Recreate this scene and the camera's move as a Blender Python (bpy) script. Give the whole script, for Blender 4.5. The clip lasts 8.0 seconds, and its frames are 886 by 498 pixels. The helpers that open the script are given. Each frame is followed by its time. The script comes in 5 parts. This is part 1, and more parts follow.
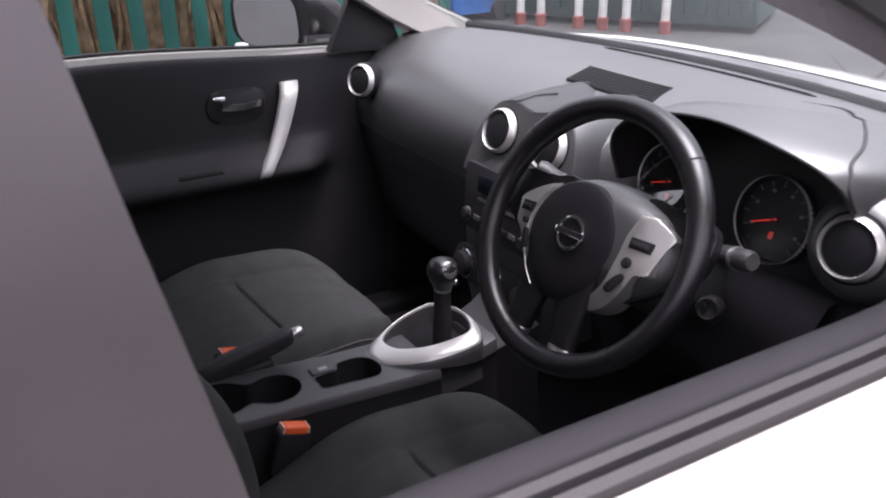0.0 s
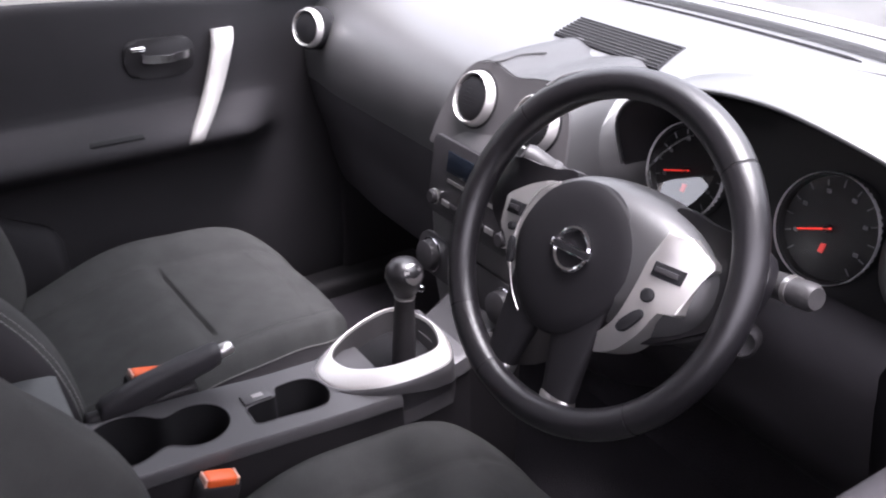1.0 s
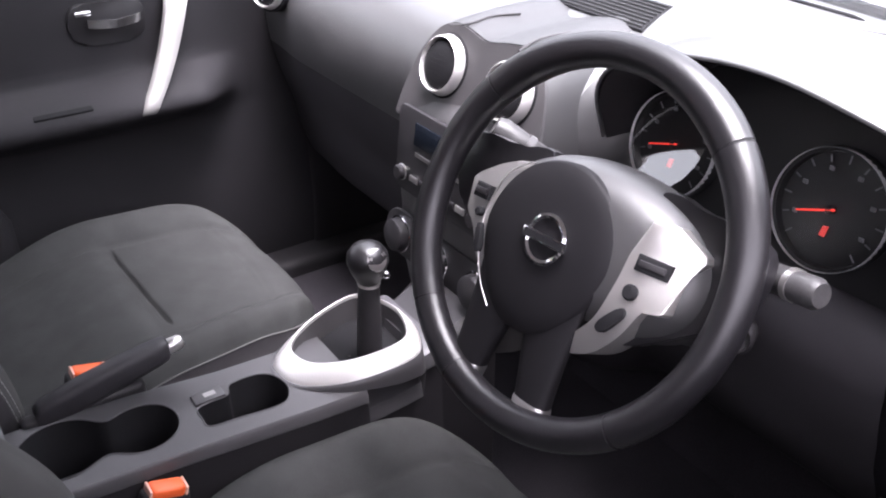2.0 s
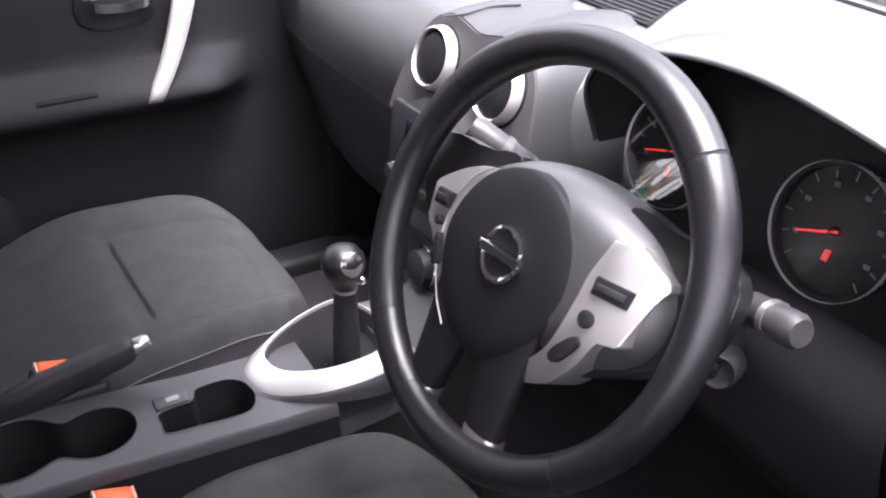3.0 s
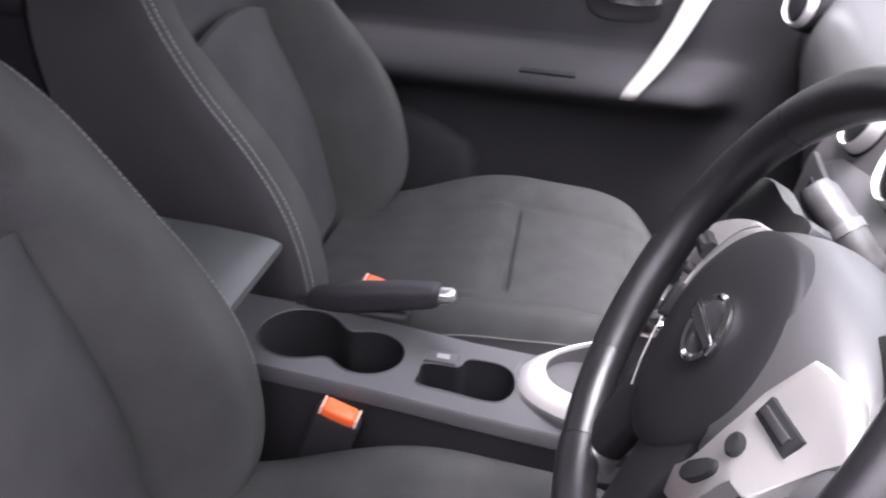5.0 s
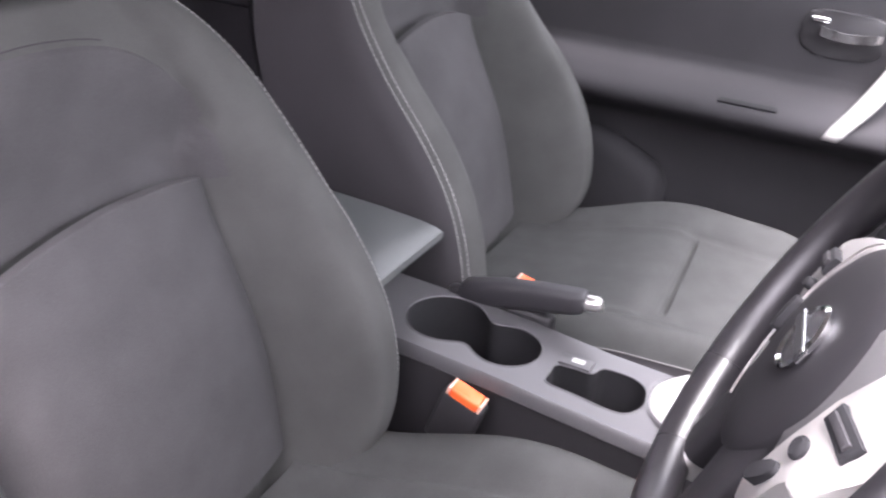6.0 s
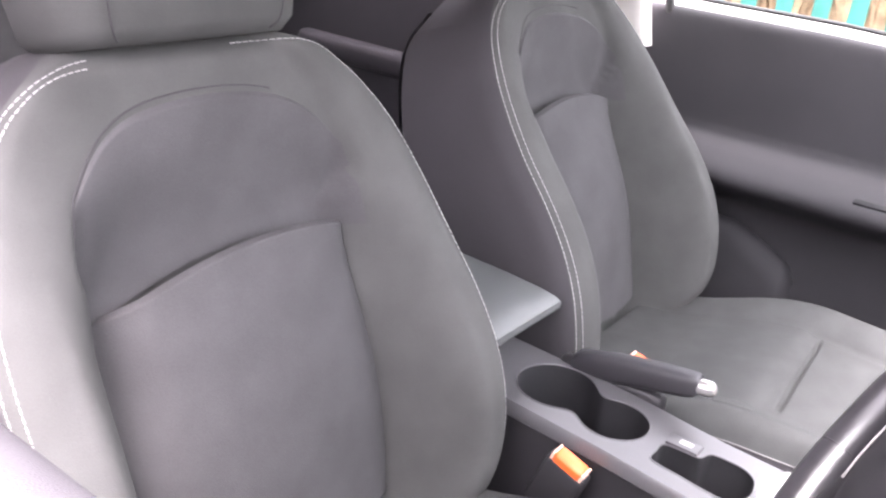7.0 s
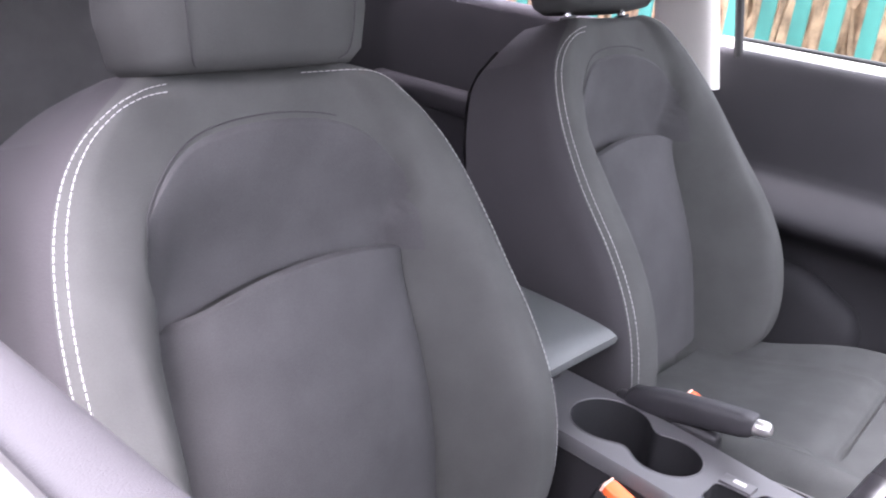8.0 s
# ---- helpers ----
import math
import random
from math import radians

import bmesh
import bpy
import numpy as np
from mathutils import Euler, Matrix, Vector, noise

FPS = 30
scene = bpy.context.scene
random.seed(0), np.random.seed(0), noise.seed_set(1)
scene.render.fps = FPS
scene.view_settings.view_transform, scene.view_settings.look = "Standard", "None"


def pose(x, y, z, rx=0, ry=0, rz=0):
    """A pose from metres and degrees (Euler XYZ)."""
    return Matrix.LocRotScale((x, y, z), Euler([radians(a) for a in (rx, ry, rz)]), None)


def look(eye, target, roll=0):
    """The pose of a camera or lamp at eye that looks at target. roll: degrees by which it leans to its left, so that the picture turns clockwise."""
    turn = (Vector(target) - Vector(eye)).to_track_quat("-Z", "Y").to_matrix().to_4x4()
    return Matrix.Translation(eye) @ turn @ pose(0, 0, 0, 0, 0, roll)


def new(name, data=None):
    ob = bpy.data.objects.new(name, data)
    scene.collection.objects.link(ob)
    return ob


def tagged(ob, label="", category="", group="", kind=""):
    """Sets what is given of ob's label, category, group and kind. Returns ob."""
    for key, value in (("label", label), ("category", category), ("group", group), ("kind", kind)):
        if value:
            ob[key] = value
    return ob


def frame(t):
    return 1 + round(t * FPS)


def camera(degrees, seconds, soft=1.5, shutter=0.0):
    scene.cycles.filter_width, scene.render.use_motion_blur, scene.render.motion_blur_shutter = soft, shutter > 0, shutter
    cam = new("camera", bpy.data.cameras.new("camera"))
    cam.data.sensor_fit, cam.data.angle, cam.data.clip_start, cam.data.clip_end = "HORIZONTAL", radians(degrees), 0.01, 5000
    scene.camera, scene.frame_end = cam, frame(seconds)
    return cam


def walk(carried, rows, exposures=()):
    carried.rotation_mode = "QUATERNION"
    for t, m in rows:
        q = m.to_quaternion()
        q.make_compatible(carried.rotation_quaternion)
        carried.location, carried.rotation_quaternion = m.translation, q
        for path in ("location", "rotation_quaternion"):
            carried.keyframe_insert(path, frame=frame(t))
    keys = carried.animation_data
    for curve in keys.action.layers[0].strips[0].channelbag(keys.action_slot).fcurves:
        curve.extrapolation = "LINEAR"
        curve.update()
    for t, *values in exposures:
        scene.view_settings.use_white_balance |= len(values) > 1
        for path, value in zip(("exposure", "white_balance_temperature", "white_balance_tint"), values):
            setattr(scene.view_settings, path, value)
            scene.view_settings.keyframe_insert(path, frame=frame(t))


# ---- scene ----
cam = camera(52.6, 8.0, soft=2.0, shutter=0.5)
PATH = [
    (0, (1.228, -0.172, 1.474), (-0.362, 0.746, 0.683), -1.3),
    (0.5, (1.084, -0.085, 1.451), (-0.48, 0.823, 0.595), -0.7),
    (1, (0.972, -0.023, 1.441), (-0.522, 0.935, 0.518), -0.1),
    (1.5, (0.92, 0.024, 1.427), (-0.522, 1.001, 0.444), -0.1),
    (3, (0.887, 0.177, 1.395), (-0.619, 1.013, 0.38), -0.7),
    (3.5, (0.87, 0.296, 1.361), (-0.774, 0.884, 0.385), 0.4),
    (4, (0.84, 0.359, 1.334), (-0.9, 0.609, 0.381), 1.6),
    (4.5, (0.848, 0.4, 1.329), (-0.907, 0.348, 0.372), 2.7),
    (6, (0.874, 0.52, 1.303), (-0.726, -0.241, 0.374), 4.4),
    (6.5, (0.892, 0.541, 1.294), (-0.646, -0.4, 0.429), 5.4),
    (7, (0.914, 0.535, 1.296), (-0.61, -0.494, 0.508), 6.7),
    (7.5, (0.923, 0.551, 1.29), (-0.574, -0.566, 0.575), 6.5),
    (8, (0.928, 0.565, 1.288), (-0.522, -0.614, 0.577), 6.7),
]
walk(cam, [(t, look(eye, target, roll)) for t, eye, target, roll in PATH],
     exposures=[(t, e, {6.0: 6450, 6.5: 6560, 7.0: 6560, 7.5: 6400, 8.0: 6180}.get(t, 6330), 27) for t, e in ((0, 2.2), (0.5, 2.95), (1.0, 3.35), (1.5, 3.6), (3.0, 3.55), (3.5, 3.3), (4.0, 3.15), (4.5, 3.55), (6.0, 4.85), (6.5, 5.4), (7.0, 5.45), (7.5, 5.2), (8.0, 4.9))])

# ---- world and light: bright overcast sky ----
world = bpy.data.worlds.new("overcast_sky")
scene.world = world
world.use_nodes = True
wn = world.node_tree.nodes
sky = wn.new("ShaderNodeTexSky")
sky.sky_type = "NISHITA"
sky.sun_disc = False
sky.sun_elevation = radians(79.5)
sky.sun_rotation = radians(61.7)
sky.air_density, sky.dust_density, sky.ozone_density = 1.0, 4.0, 0.5
wn["Background"].inputs["Strength"].default_value = 0.065
wl = world.node_tree.links
# cloud cover: the sky's own colour, paled, and brighter towards the zenith
pale = wn.new("ShaderNodeHueSaturation")
pale.inputs["Saturation"].default_value = 0.12
wl.new(sky.outputs["Color"], pale.inputs["Color"])
coords, axes, ramp = wn.new("ShaderNodeTexCoord"), wn.new("ShaderNodeSeparateXYZ"), wn.new("ShaderNodeMapRange")
wl.new(coords.outputs["Generated"], axes.inputs["Vector"])
wl.new(axes.outputs["Z"], ramp.inputs["Value"])
ramp.inputs["To Min"].default_value, ramp.inputs["To Max"].default_value = 1.5, 1.9
cover = wn.new("ShaderNodeVectorMath")
cover.operation = "SCALE"
wl.new(pale.outputs["Color"], cover.inputs[0])
wl.new(ramp.outputs["Result"], cover.inputs["Scale"])
wl.new(cover.outputs["Vector"], wn["Background"].inputs["Color"])
sun_data = bpy.data.lights.new("sun", "SUN")
sun_data.energy, sun_data.angle, sun_data.color = 0.8, radians(34), (1.0, 0.98, 0.96)
sun = new("sun", sun_data)
sun.matrix_world = look((1.3, 0.7, 8.0), (0, 0, 0))

# ---- materials ----


def material(name, color, rough=0.6, metal=0.0, grain=0.0, scale=400.0, bump=0.0, spot=0.12, spot_scale=9.0, spec=0.5, vary=0.0, coat=0.0):
    """Colour with stains at a coarse scale, grain and relief at a fine one."""
    m = bpy.data.materials.new(name)
    m.use_nodes = True
    n, l = m.node_tree.nodes, m.node_tree.links
    b = n["Principled BSDF"]
    b.inputs["Roughness"].default_value, b.inputs["Metallic"].default_value = rough, metal
    b.inputs["Specular IOR Level"].default_value = spec
    b.inputs["Coat Weight"].default_value = coat
    b.inputs["Coat Roughness"].default_value = 0.08
    geo = n.new("ShaderNodeNewGeometry")
    coarse = n.new("ShaderNodeTexNoise")
    coarse.inputs["Scale"].default_value, coarse.inputs["Detail"].default_value = spot_scale, 5
    fine = n.new("ShaderNodeTexNoise")
    fine.inputs["Scale"].default_value, fine.inputs["Detail"].default_value = scale, 2
    l.new(geo.outputs["Position"], coarse.inputs["Vector"])
    l.new(geo.outputs["Position"], fine.inputs["Vector"])
    total = n.new("ShaderNodeMath")
    total.operation = "MULTIPLY_ADD"
    l.new(fine.outputs["Fac"], total.inputs[0])
    total.inputs[1].default_value = grain
    ramp = n.new("ShaderNodeMapRange")
    ramp.inputs["From Min"].default_value, ramp.inputs["From Max"].default_value = 0.3, 0.7
    ramp.inputs["To Min"].default_value, ramp.inputs["To Max"].default_value = 1 - spot - grain / 2, 1 + spot - grain / 2
    l.new(coarse.outputs["Fac"], ramp.inputs["Value"])
    l.new(ramp.outputs["Result"], total.inputs[2])
    value = total.outputs[0]
    if vary:
        info = n.new("ShaderNodeObjectInfo")
        each = n.new("ShaderNodeMapRange")
        each.inputs["To Min"].default_value, each.inputs["To Max"].default_value = 1 - vary, 1 + vary
        l.new(info.outputs["Random"], each.inputs["Value"])
        times = n.new("ShaderNodeMath")
        times.operation = "MULTIPLY"
        l.new(value, times.inputs[0])
        l.new(each.outputs["Result"], times.inputs[1])
        value = times.outputs[0]
    mix = n.new("ShaderNodeVectorMath")
    mix.operation = "SCALE"
    mix.inputs[0].default_value = color
    l.new(value, mix.inputs["Scale"])
    l.new(mix.outputs["Vector"], b.inputs["Base Color"])
    wear = n.new("ShaderNodeMapRange")
    wear.inputs["To Min"].default_value, wear.inputs["To Max"].default_value = max(rough - 0.08, 0.02), min(rough + 0.08, 1)
    l.new(coarse.outputs["Fac"], wear.inputs["Value"])
    l.new(wear.outputs["Result"], b.inputs["Roughness"])
    if bump:
        relief = n.new("ShaderNodeBump")
        relief.inputs["Strength"].default_value, relief.inputs["Distance"].default_value = bump, 0.001
        l.new(fine.outputs["Fac"], relief.inputs["Height"])
        l.new(relief.outputs["Normal"], b.inputs["Normal"])
    return m


def glowing(name, color, strength):
    m = bpy.data.materials.new(name)
    m.use_nodes = True
    b = m.node_tree.nodes["Principled BSDF"]
    b.inputs["Base Color"].default_value = (*color, 1)
    b.inputs["Emission Color"].default_value = (*color, 1)
    b.inputs["Emission Strength"].default_value = strength
    return m


def clear_glass(name, tint, gloss, least=0.0):
    m = bpy.data.materials.new(name)
    m.use_nodes = True
    n, l = m.node_tree.nodes, m.node_tree.links
    n.remove(n["Principled BSDF"])
    see, shine, edge, power, mix = (n.new("ShaderNode" + k) for k in ("BsdfTransparent", "BsdfGlossy", "LayerWeight", "Math", "MixShader"))
    see.inputs["Color"].default_value = (*tint, 1)
    shine.inputs["Roughness"].default_value = 0.02
    edge.inputs["Blend"].default_value = 0.5
    power.operation = "POWER"
    l.new(edge.outputs["Facing"], power.inputs[0])
    power.inputs[1].default_value = gloss
    add = n.new("ShaderNodeMath")
    add.operation = "ADD"
    add.use_clamp = True
    add.inputs[1].default_value = least
    l.new(power.outputs[0], add.inputs[0])
    l.new(add.outputs[0], mix.inputs[0])
    l.new(see.outputs[0], mix.inputs[1])
    l.new(shine.outputs[0], mix.inputs[2])
    l.new(mix.outputs[0], n["Material Output"].inputs["Surface"])
    return m


CLOTH = material("charcoal_cloth", (0.048, 0.0468, 0.0487), 0.95, grain=0.5, scale=900, bump=0.5, spot=0.14, spot_scale=16, spec=0.25)
CLOTH_SIDE = material("charcoal_cloth_bolster", (0.049, 0.0495, 0.0482), 0.9, grain=0.4, scale=1100, bump=0.4, spot=0.14, spot_scale=16, spec=0.3)
# greener cushion cloth, with missing shade put in as a darker tone
CUSHION_CLOTH = material("charcoal_cloth_cushion", (0.0395, 0.0405, 0.040), 0.95, grain=0.5, scale=900, bump=0.5, spot=0.16, spot_scale=22, spec=0.25)
SEAT_SIDE = material("dark_cloth_seat_side", (0.028, 0.0258, 0.0285), 0.85, grain=0.3, scale=700, bump=0.3, spec=0.35)
THREAD = material("pale_thread", (0.33, 0.32, 0.32), 0.8, grain=0.5, scale=2500, bump=0.6)
PIPING = material("grey_piping", (0.11, 0.107, 0.107), 0.8)
SEAM = material("dark_seam", (0.012, 0.012, 0.013), 0.9)
DASH = material("soft_black_dash_plastic", (0.044, 0.0445, 0.0455), 0.40, grain=0.3, scale=1400, bump=0.15, spot=0.06, spec=1.0)
DASH.node_tree.nodes["Principled BSDF"].inputs["IOR"].default_value = 1.75
# darker copy of the dash plastic: shade from the side window put into colour
SHADED_DASH = material("shaded_dash_plastic", (0.026, 0.026, 0.027), 0.44, grain=0.3, scale=1400, bump=0.15, spec=0.7)
PLASTIC = material("black_plastic", (0.020, 0.019, 0.021), 0.5, grain=0.3, scale=1200, bump=0.25, spec=0.4)
DOOR_PLASTIC = material("grained_door_plastic", (0.0225, 0.0215, 0.024), 0.75, grain=0.35, scale=1000, bump=0.35, spot=0.1, spec=0.25)
STACK = material("graphite_stack_plastic", (0.06, 0.058, 0.060), 0.40, grain=0.2, scale=1500, bump=0.15)
CONSOLE = material("graphite_console_plastic", (0.074, 0.072, 0.076), 0.40, metal=0.2, grain=0.15, scale=1500, bump=0.1)
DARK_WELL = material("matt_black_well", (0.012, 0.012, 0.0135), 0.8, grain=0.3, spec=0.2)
LEATHER = material("black_leather", (0.010, 0.0095, 0.011), 0.31, grain=0.3, scale=1600, bump=0.2, spot=0.04, spec=0.7)
AIRBAG = material("airbag_cover_plastic", (0.0125, 0.012, 0.0135), 0.55, grain=0.3, scale=1500, bump=0.25, spec=0.15)
SILVER = material("satin_silver_paint", (0.72, 0.71, 0.695), 0.36, metal=0.65, grain=0.06, scale=2500, bump=0.03, spot=0.04)
SPOKE_SILVER = material("satin_silver_spoke", (0.64, 0.63, 0.61), 0.33, metal=0.8, grain=0.06, scale=2500, bump=0.03, spot=0.06)
LATCH = material("bright_latch_chrome", (0.70, 0.70, 0.71), 0.18, metal=0.95)
PULL = material("satin_grip_paint", (0.50, 0.49, 0.475), 0.42, metal=0.4, grain=0.08, scale=2500, bump=0.03, spot=0.08)
RIM_SATIN = material("satin_dial_rim", (0.75, 0.75, 0.76), 0.3, metal=0.35)
CHROME = material("chrome", (0.78, 0.78, 0.80), 0.08, metal=1.0, spot=0.03)
BRUSHED = material("worn_metal", (0.55, 0.54, 0.53), 0.3, metal=0.9, grain=0.1)
GREY_TRIM = material("light_grey_pillar_trim", (0.52, 0.50, 0.47), 0.75, grain=0.15, scale=800, bump=0.2, spot=0.05)
HEADLINER = material("pale_headliner_cloth", (0.55, 0.53, 0.50), 0.95, grain=0.3, scale=700, bump=0.4)
CARPET = material("black_carpet", (0.040, 0.037, 0.042), 1.0, grain=0.7, scale=350, bump=1.0, spec=0.1)
BUTTON_EDGE = material("pale_button_edge", (0.70, 0.40, 0.32), 0.5)
ORANGE = material("orange_red_button", (0.85, 0.13, 0.03), 0.4, grain=0.1)
PAINT = material("white_car_paint", (0.66, 0.63, 0.60), 0.25, grain=0.03, spot=0.04, coat=0.7)
BLACK_PAINT = material("gloss_black_pillar_film", (0.046, 0.041, 0.043), 0.28, grain=0.15, spot=0.15, spot_scale=5)
RUBBER = material("weathered_rubber_seal", (0.035, 0.034, 0.035), 0.65, grain=0.4, scale=300)
SCREEN = material("blue_black_display", (0.008, 0.012, 0.019), 0.25, coat=0.15)
DIAL = material("dial_face", (0.010, 0.010, 0.011), 0.35, grain=0.1)
RED_LIT = glowing("red_lit_needle", (0.9, 0.05, 0.03), 0.09)
DIM_RED = glowing("dim_red_mark", (0.55, 0.05, 0.04), 0.08)
PALE_MARK = material("pale_dial_print", (0.16, 0.16, 0.17), 0.6)
GLASS = clear_glass("window_glass", (0.82, 0.88, 0.86), 5.0)
SIDE_GLASS = clear_glass("tinted_side_glass", (0.58, 0.62, 0.61), 5.0, 0.03)
REAR_GLASS = clear_glass("tinted_rear_glass", (0.86, 0.85, 0.87), 5.0, 0.03)
SMALL_GLASS = clear_glass("dial_lens", (0.90, 0.90, 0.90), 3.0, 0.2)
LOW_GLASS = clear_glass("matt_dial_lens", (0.90, 0.90, 0.90), 4.0, 0.015)
ASPHALT = material("worn_asphalt", (0.075, 0.073, 0.072), 0.95, grain=0.6, scale=90, bump=1.0, spot=0.25, spot_scale=1.5)
PALE_GREEN = material("green_fence_paint", (0.016, 0.115, 0.095), 0.5, grain=0.15, scale=60, spot=0.2, spot_scale=6, vary=0.15)
BRUSHWOOD = material("dry_brown_brush", (0.30, 0.21, 0.13), 0.95, grain=0.5, scale=60, bump=0.8, spot=0.5, spot_scale=14)
BLUE = material("blue_plastic", (0.03, 0.16, 0.50), 0.45, spot=0.15)
TEAL_WALL = material("teal_steel_cladding", (0.028, 0.075, 0.070), 0.55, spot=0.2)
RED_PAINT = material("faded_red_paint", (0.30, 0.08, 0.07), 0.6, spot=0.2)
WHITE_POST = material("white_post_paint", (0.72, 0.71, 0.69), 0.6, spot=0.15)

# ---- mesh tools (drawn in plan units; PLAN turns them into metres) ----
PLAN = Matrix.Translation((0, 0, -0.07)) @ Matrix.Scale(1.08, 4)


def thing(name, base, label, category, group="", kind=""):
    e = new(name)
    e.empty_display_size = 0.05
    e.location = PLAN @ Vector(base)
    return tagged(e, label, category, group, kind)


def part(name, bm, mat, parent=None, label="", smooth=40, scaled=True, **tags):
    if scaled:
        bm.transform(PLAN)
    bmesh.ops.recalc_face_normals(bm, faces=bm.faces)
    mesh = bpy.data.meshes.new(name)
    bm.to_mesh(mesh)
    bm.free()
    for p in mesh.polygons:
        p.use_smooth = smooth > 0
    if 0 < smooth < 180:
        mesh.set_sharp_from_angle(angle=radians(smooth))
    mesh.materials.append(mat)
    ob = new(name, mesh)
    if parent is not None:
        ob.parent = parent
        if parent.data is None:
            ob.matrix_parent_inverse = Matrix.Translation(-parent.location)
    return tagged(ob, label, **tags)


def join(*many):
    out = many[0]
    for bm in many[1:]:
        vs = [out.verts.new(v.co) for v in bm.verts]
        bm.verts.index_update()
        for f in bm.faces:
            out.faces.new([vs[v.index] for v in f.verts])
        bm.free()
    return out


def loft(rings, closed=True, cap=True):
    bm = bmesh.new()
    made = [[bm.verts.new(p) for p in ring] for ring in rings]
    n = len(made[0])
    for a, b in zip(made, made[1:]):
        for i in range(n if closed else n - 1):
            j = (i + 1) % n
            bm.faces.new((a[i], a[j], b[j], b[i]))
    if cap and closed:
        bm.faces.new(made[0][::-1])
        bm.faces.new(made[-1])
    return bm


def tube(points, r, n=8, closed=False, cap=True):
    """A round rod along points; r is a number or a list."""
    pts = [Vector(p) for p in points]
    m = len(pts)
    rings, up = [], None
    for i, p in enumerate(pts):
        if closed:
            d = pts[(i + 1) % m] - pts[i - 1]
        else:
            d = pts[min(i + 1, m - 1)] - pts[max(i - 1, 0)]
        d.normalize()
        if up is None:
            up = d.orthogonal().normalized()
        up = (up - d * up.dot(d)).normalized()
        side = d.cross(up)
        ri = r[i] if isinstance(r, (list, tuple)) else r
        rings.append([p + ri * (math.cos(a) * up + math.sin(a) * side) for a in (2 * math.pi * k / n for k in range(n))])
    if closed:
        rings.append(rings[0])
    bm = loft(rings, True, cap and not closed)
    if closed:
        bmesh.ops.remove_doubles(bm, verts=bm.verts, dist=1e-6)
    return bm


def rbox(center, size, bevel=0.004, seg=3, turn=None):
    bm = bmesh.new()
    bmesh.ops.create_cube(bm, size=1)
    bm.transform(Matrix.Diagonal((*size, 1)))
    if bevel:
        bmesh.ops.bevel(bm, geom=bm.edges[:], offset=min(bevel, min(size) * 0.49), segments=seg, profile=0.5, affect="EDGES")
    bm.transform(Matrix.Translation(center) @ (turn.to_4x4() if turn else Matrix.Identity(4)))
    return bm


def lathe(profile, m, n=40):
    """Turns (radius, height) pairs about the z axis of m."""
    rings = [[m @ Vector((r * math.cos(a), r * math.sin(a), h)) for a in (2 * math.pi * k / n for k in range(n))] for r, h in profile]
    bm = loft(rings, True, False)
    bm.verts.ensure_lookup_table()
    if profile[-1][0] < 0.002:
        bm.faces.new(bm.verts[-n:])
    return bm


def plate(outline, lo, hi, m=None, bevel=0.0, seg=2):
    """A slab with the given outline (x, y), from lo to hi along z of m."""
    bm = bmesh.new()
    a = [bm.verts.new((x, y, lo)) for x, y in outline]
    b = [bm.verts.new((x, y, hi)) for x, y in outline]
    n = len(a)
    bm.faces.new(a[::-1])
    top = bm.faces.new(b)
    for i in range(n):
        bm.faces.new((a[i], a[(i + 1) % n], b[(i + 1) % n], b[i]))
    if bevel:
        bmesh.ops.bevel(bm, geom=list(top.edges), offset=bevel, segments=seg, profile=0.5, affect="EDGES")
    if m is not None:
        bm.transform(m)
    return bm


def holed(outer, holes, z):
    """A flat sheet with holes, by one fill of all the loops."""
    bm = bmesh.new()
    edges = []
    for loop in (outer, *holes):
        vs = [bm.verts.new((x, y, z)) for x, y in loop]
        edges += [bm.edges.new((vs[i], vs[(i + 1) % len(vs)])) for i in range(len(vs))]
    bmesh.ops.triangle_fill(bm, use_beauty=True, edges=edges)
    return bm


def smooth_line(points, n=8, closed=False):
    """Catmull-Rom through the points."""
    pts = [Vector(p) for p in points]
    m, out = len(pts), []
    for i in range(m if closed else m - 1):
        p = [pts[k % m] if closed else pts[min(max(k, 0), m - 1)] for k in (i - 1, i, i + 1, i + 2)]
        for s in range(n):
            t = s / n
            out.append(0.5 * (2 * p[1] + (p[2] - p[0]) * t + (2 * p[0] - 5 * p[1] + 4 * p[2] - p[3]) * t * t + (3 * p[1] - p[0] - 3 * p[2] + p[3]) * t**3))
    if not closed:
        out.append(pts[-1])
    return out


def step(a, b, x):
    t = min(max((x - a) / (b - a), 0), 1)
    return t * t * (3 - 2 * t)


def curve_at(keys, x):
    """A smooth curve through (x, value) keys."""
    if x <= keys[0][0]:
        return keys[0][1]
    if x >= keys[-1][0]:
        return keys[-1][1]
    k = next(n for n in range(len(keys) - 1) if keys[n + 1][0] >= x)
    (x0, y0), (x1, y1) = keys[k], keys[k + 1]
    (xa, ya), (xb, yb) = keys[max(k - 1, 0)], keys[min(k + 2, len(keys) - 1)]
    w, t = x1 - x0, (x - x0) / (x1 - x0)
    m0, m1 = (y1 - ya) / (x1 - xa) * w, (yb - y0) / (xb - x0) * w
    return (2 * t**3 - 3 * t * t + 1) * y0 + (t**3 - 2 * t * t + t) * m0 + (3 * t * t - 2 * t**3) * y1 + (t**3 - t * t) * m1


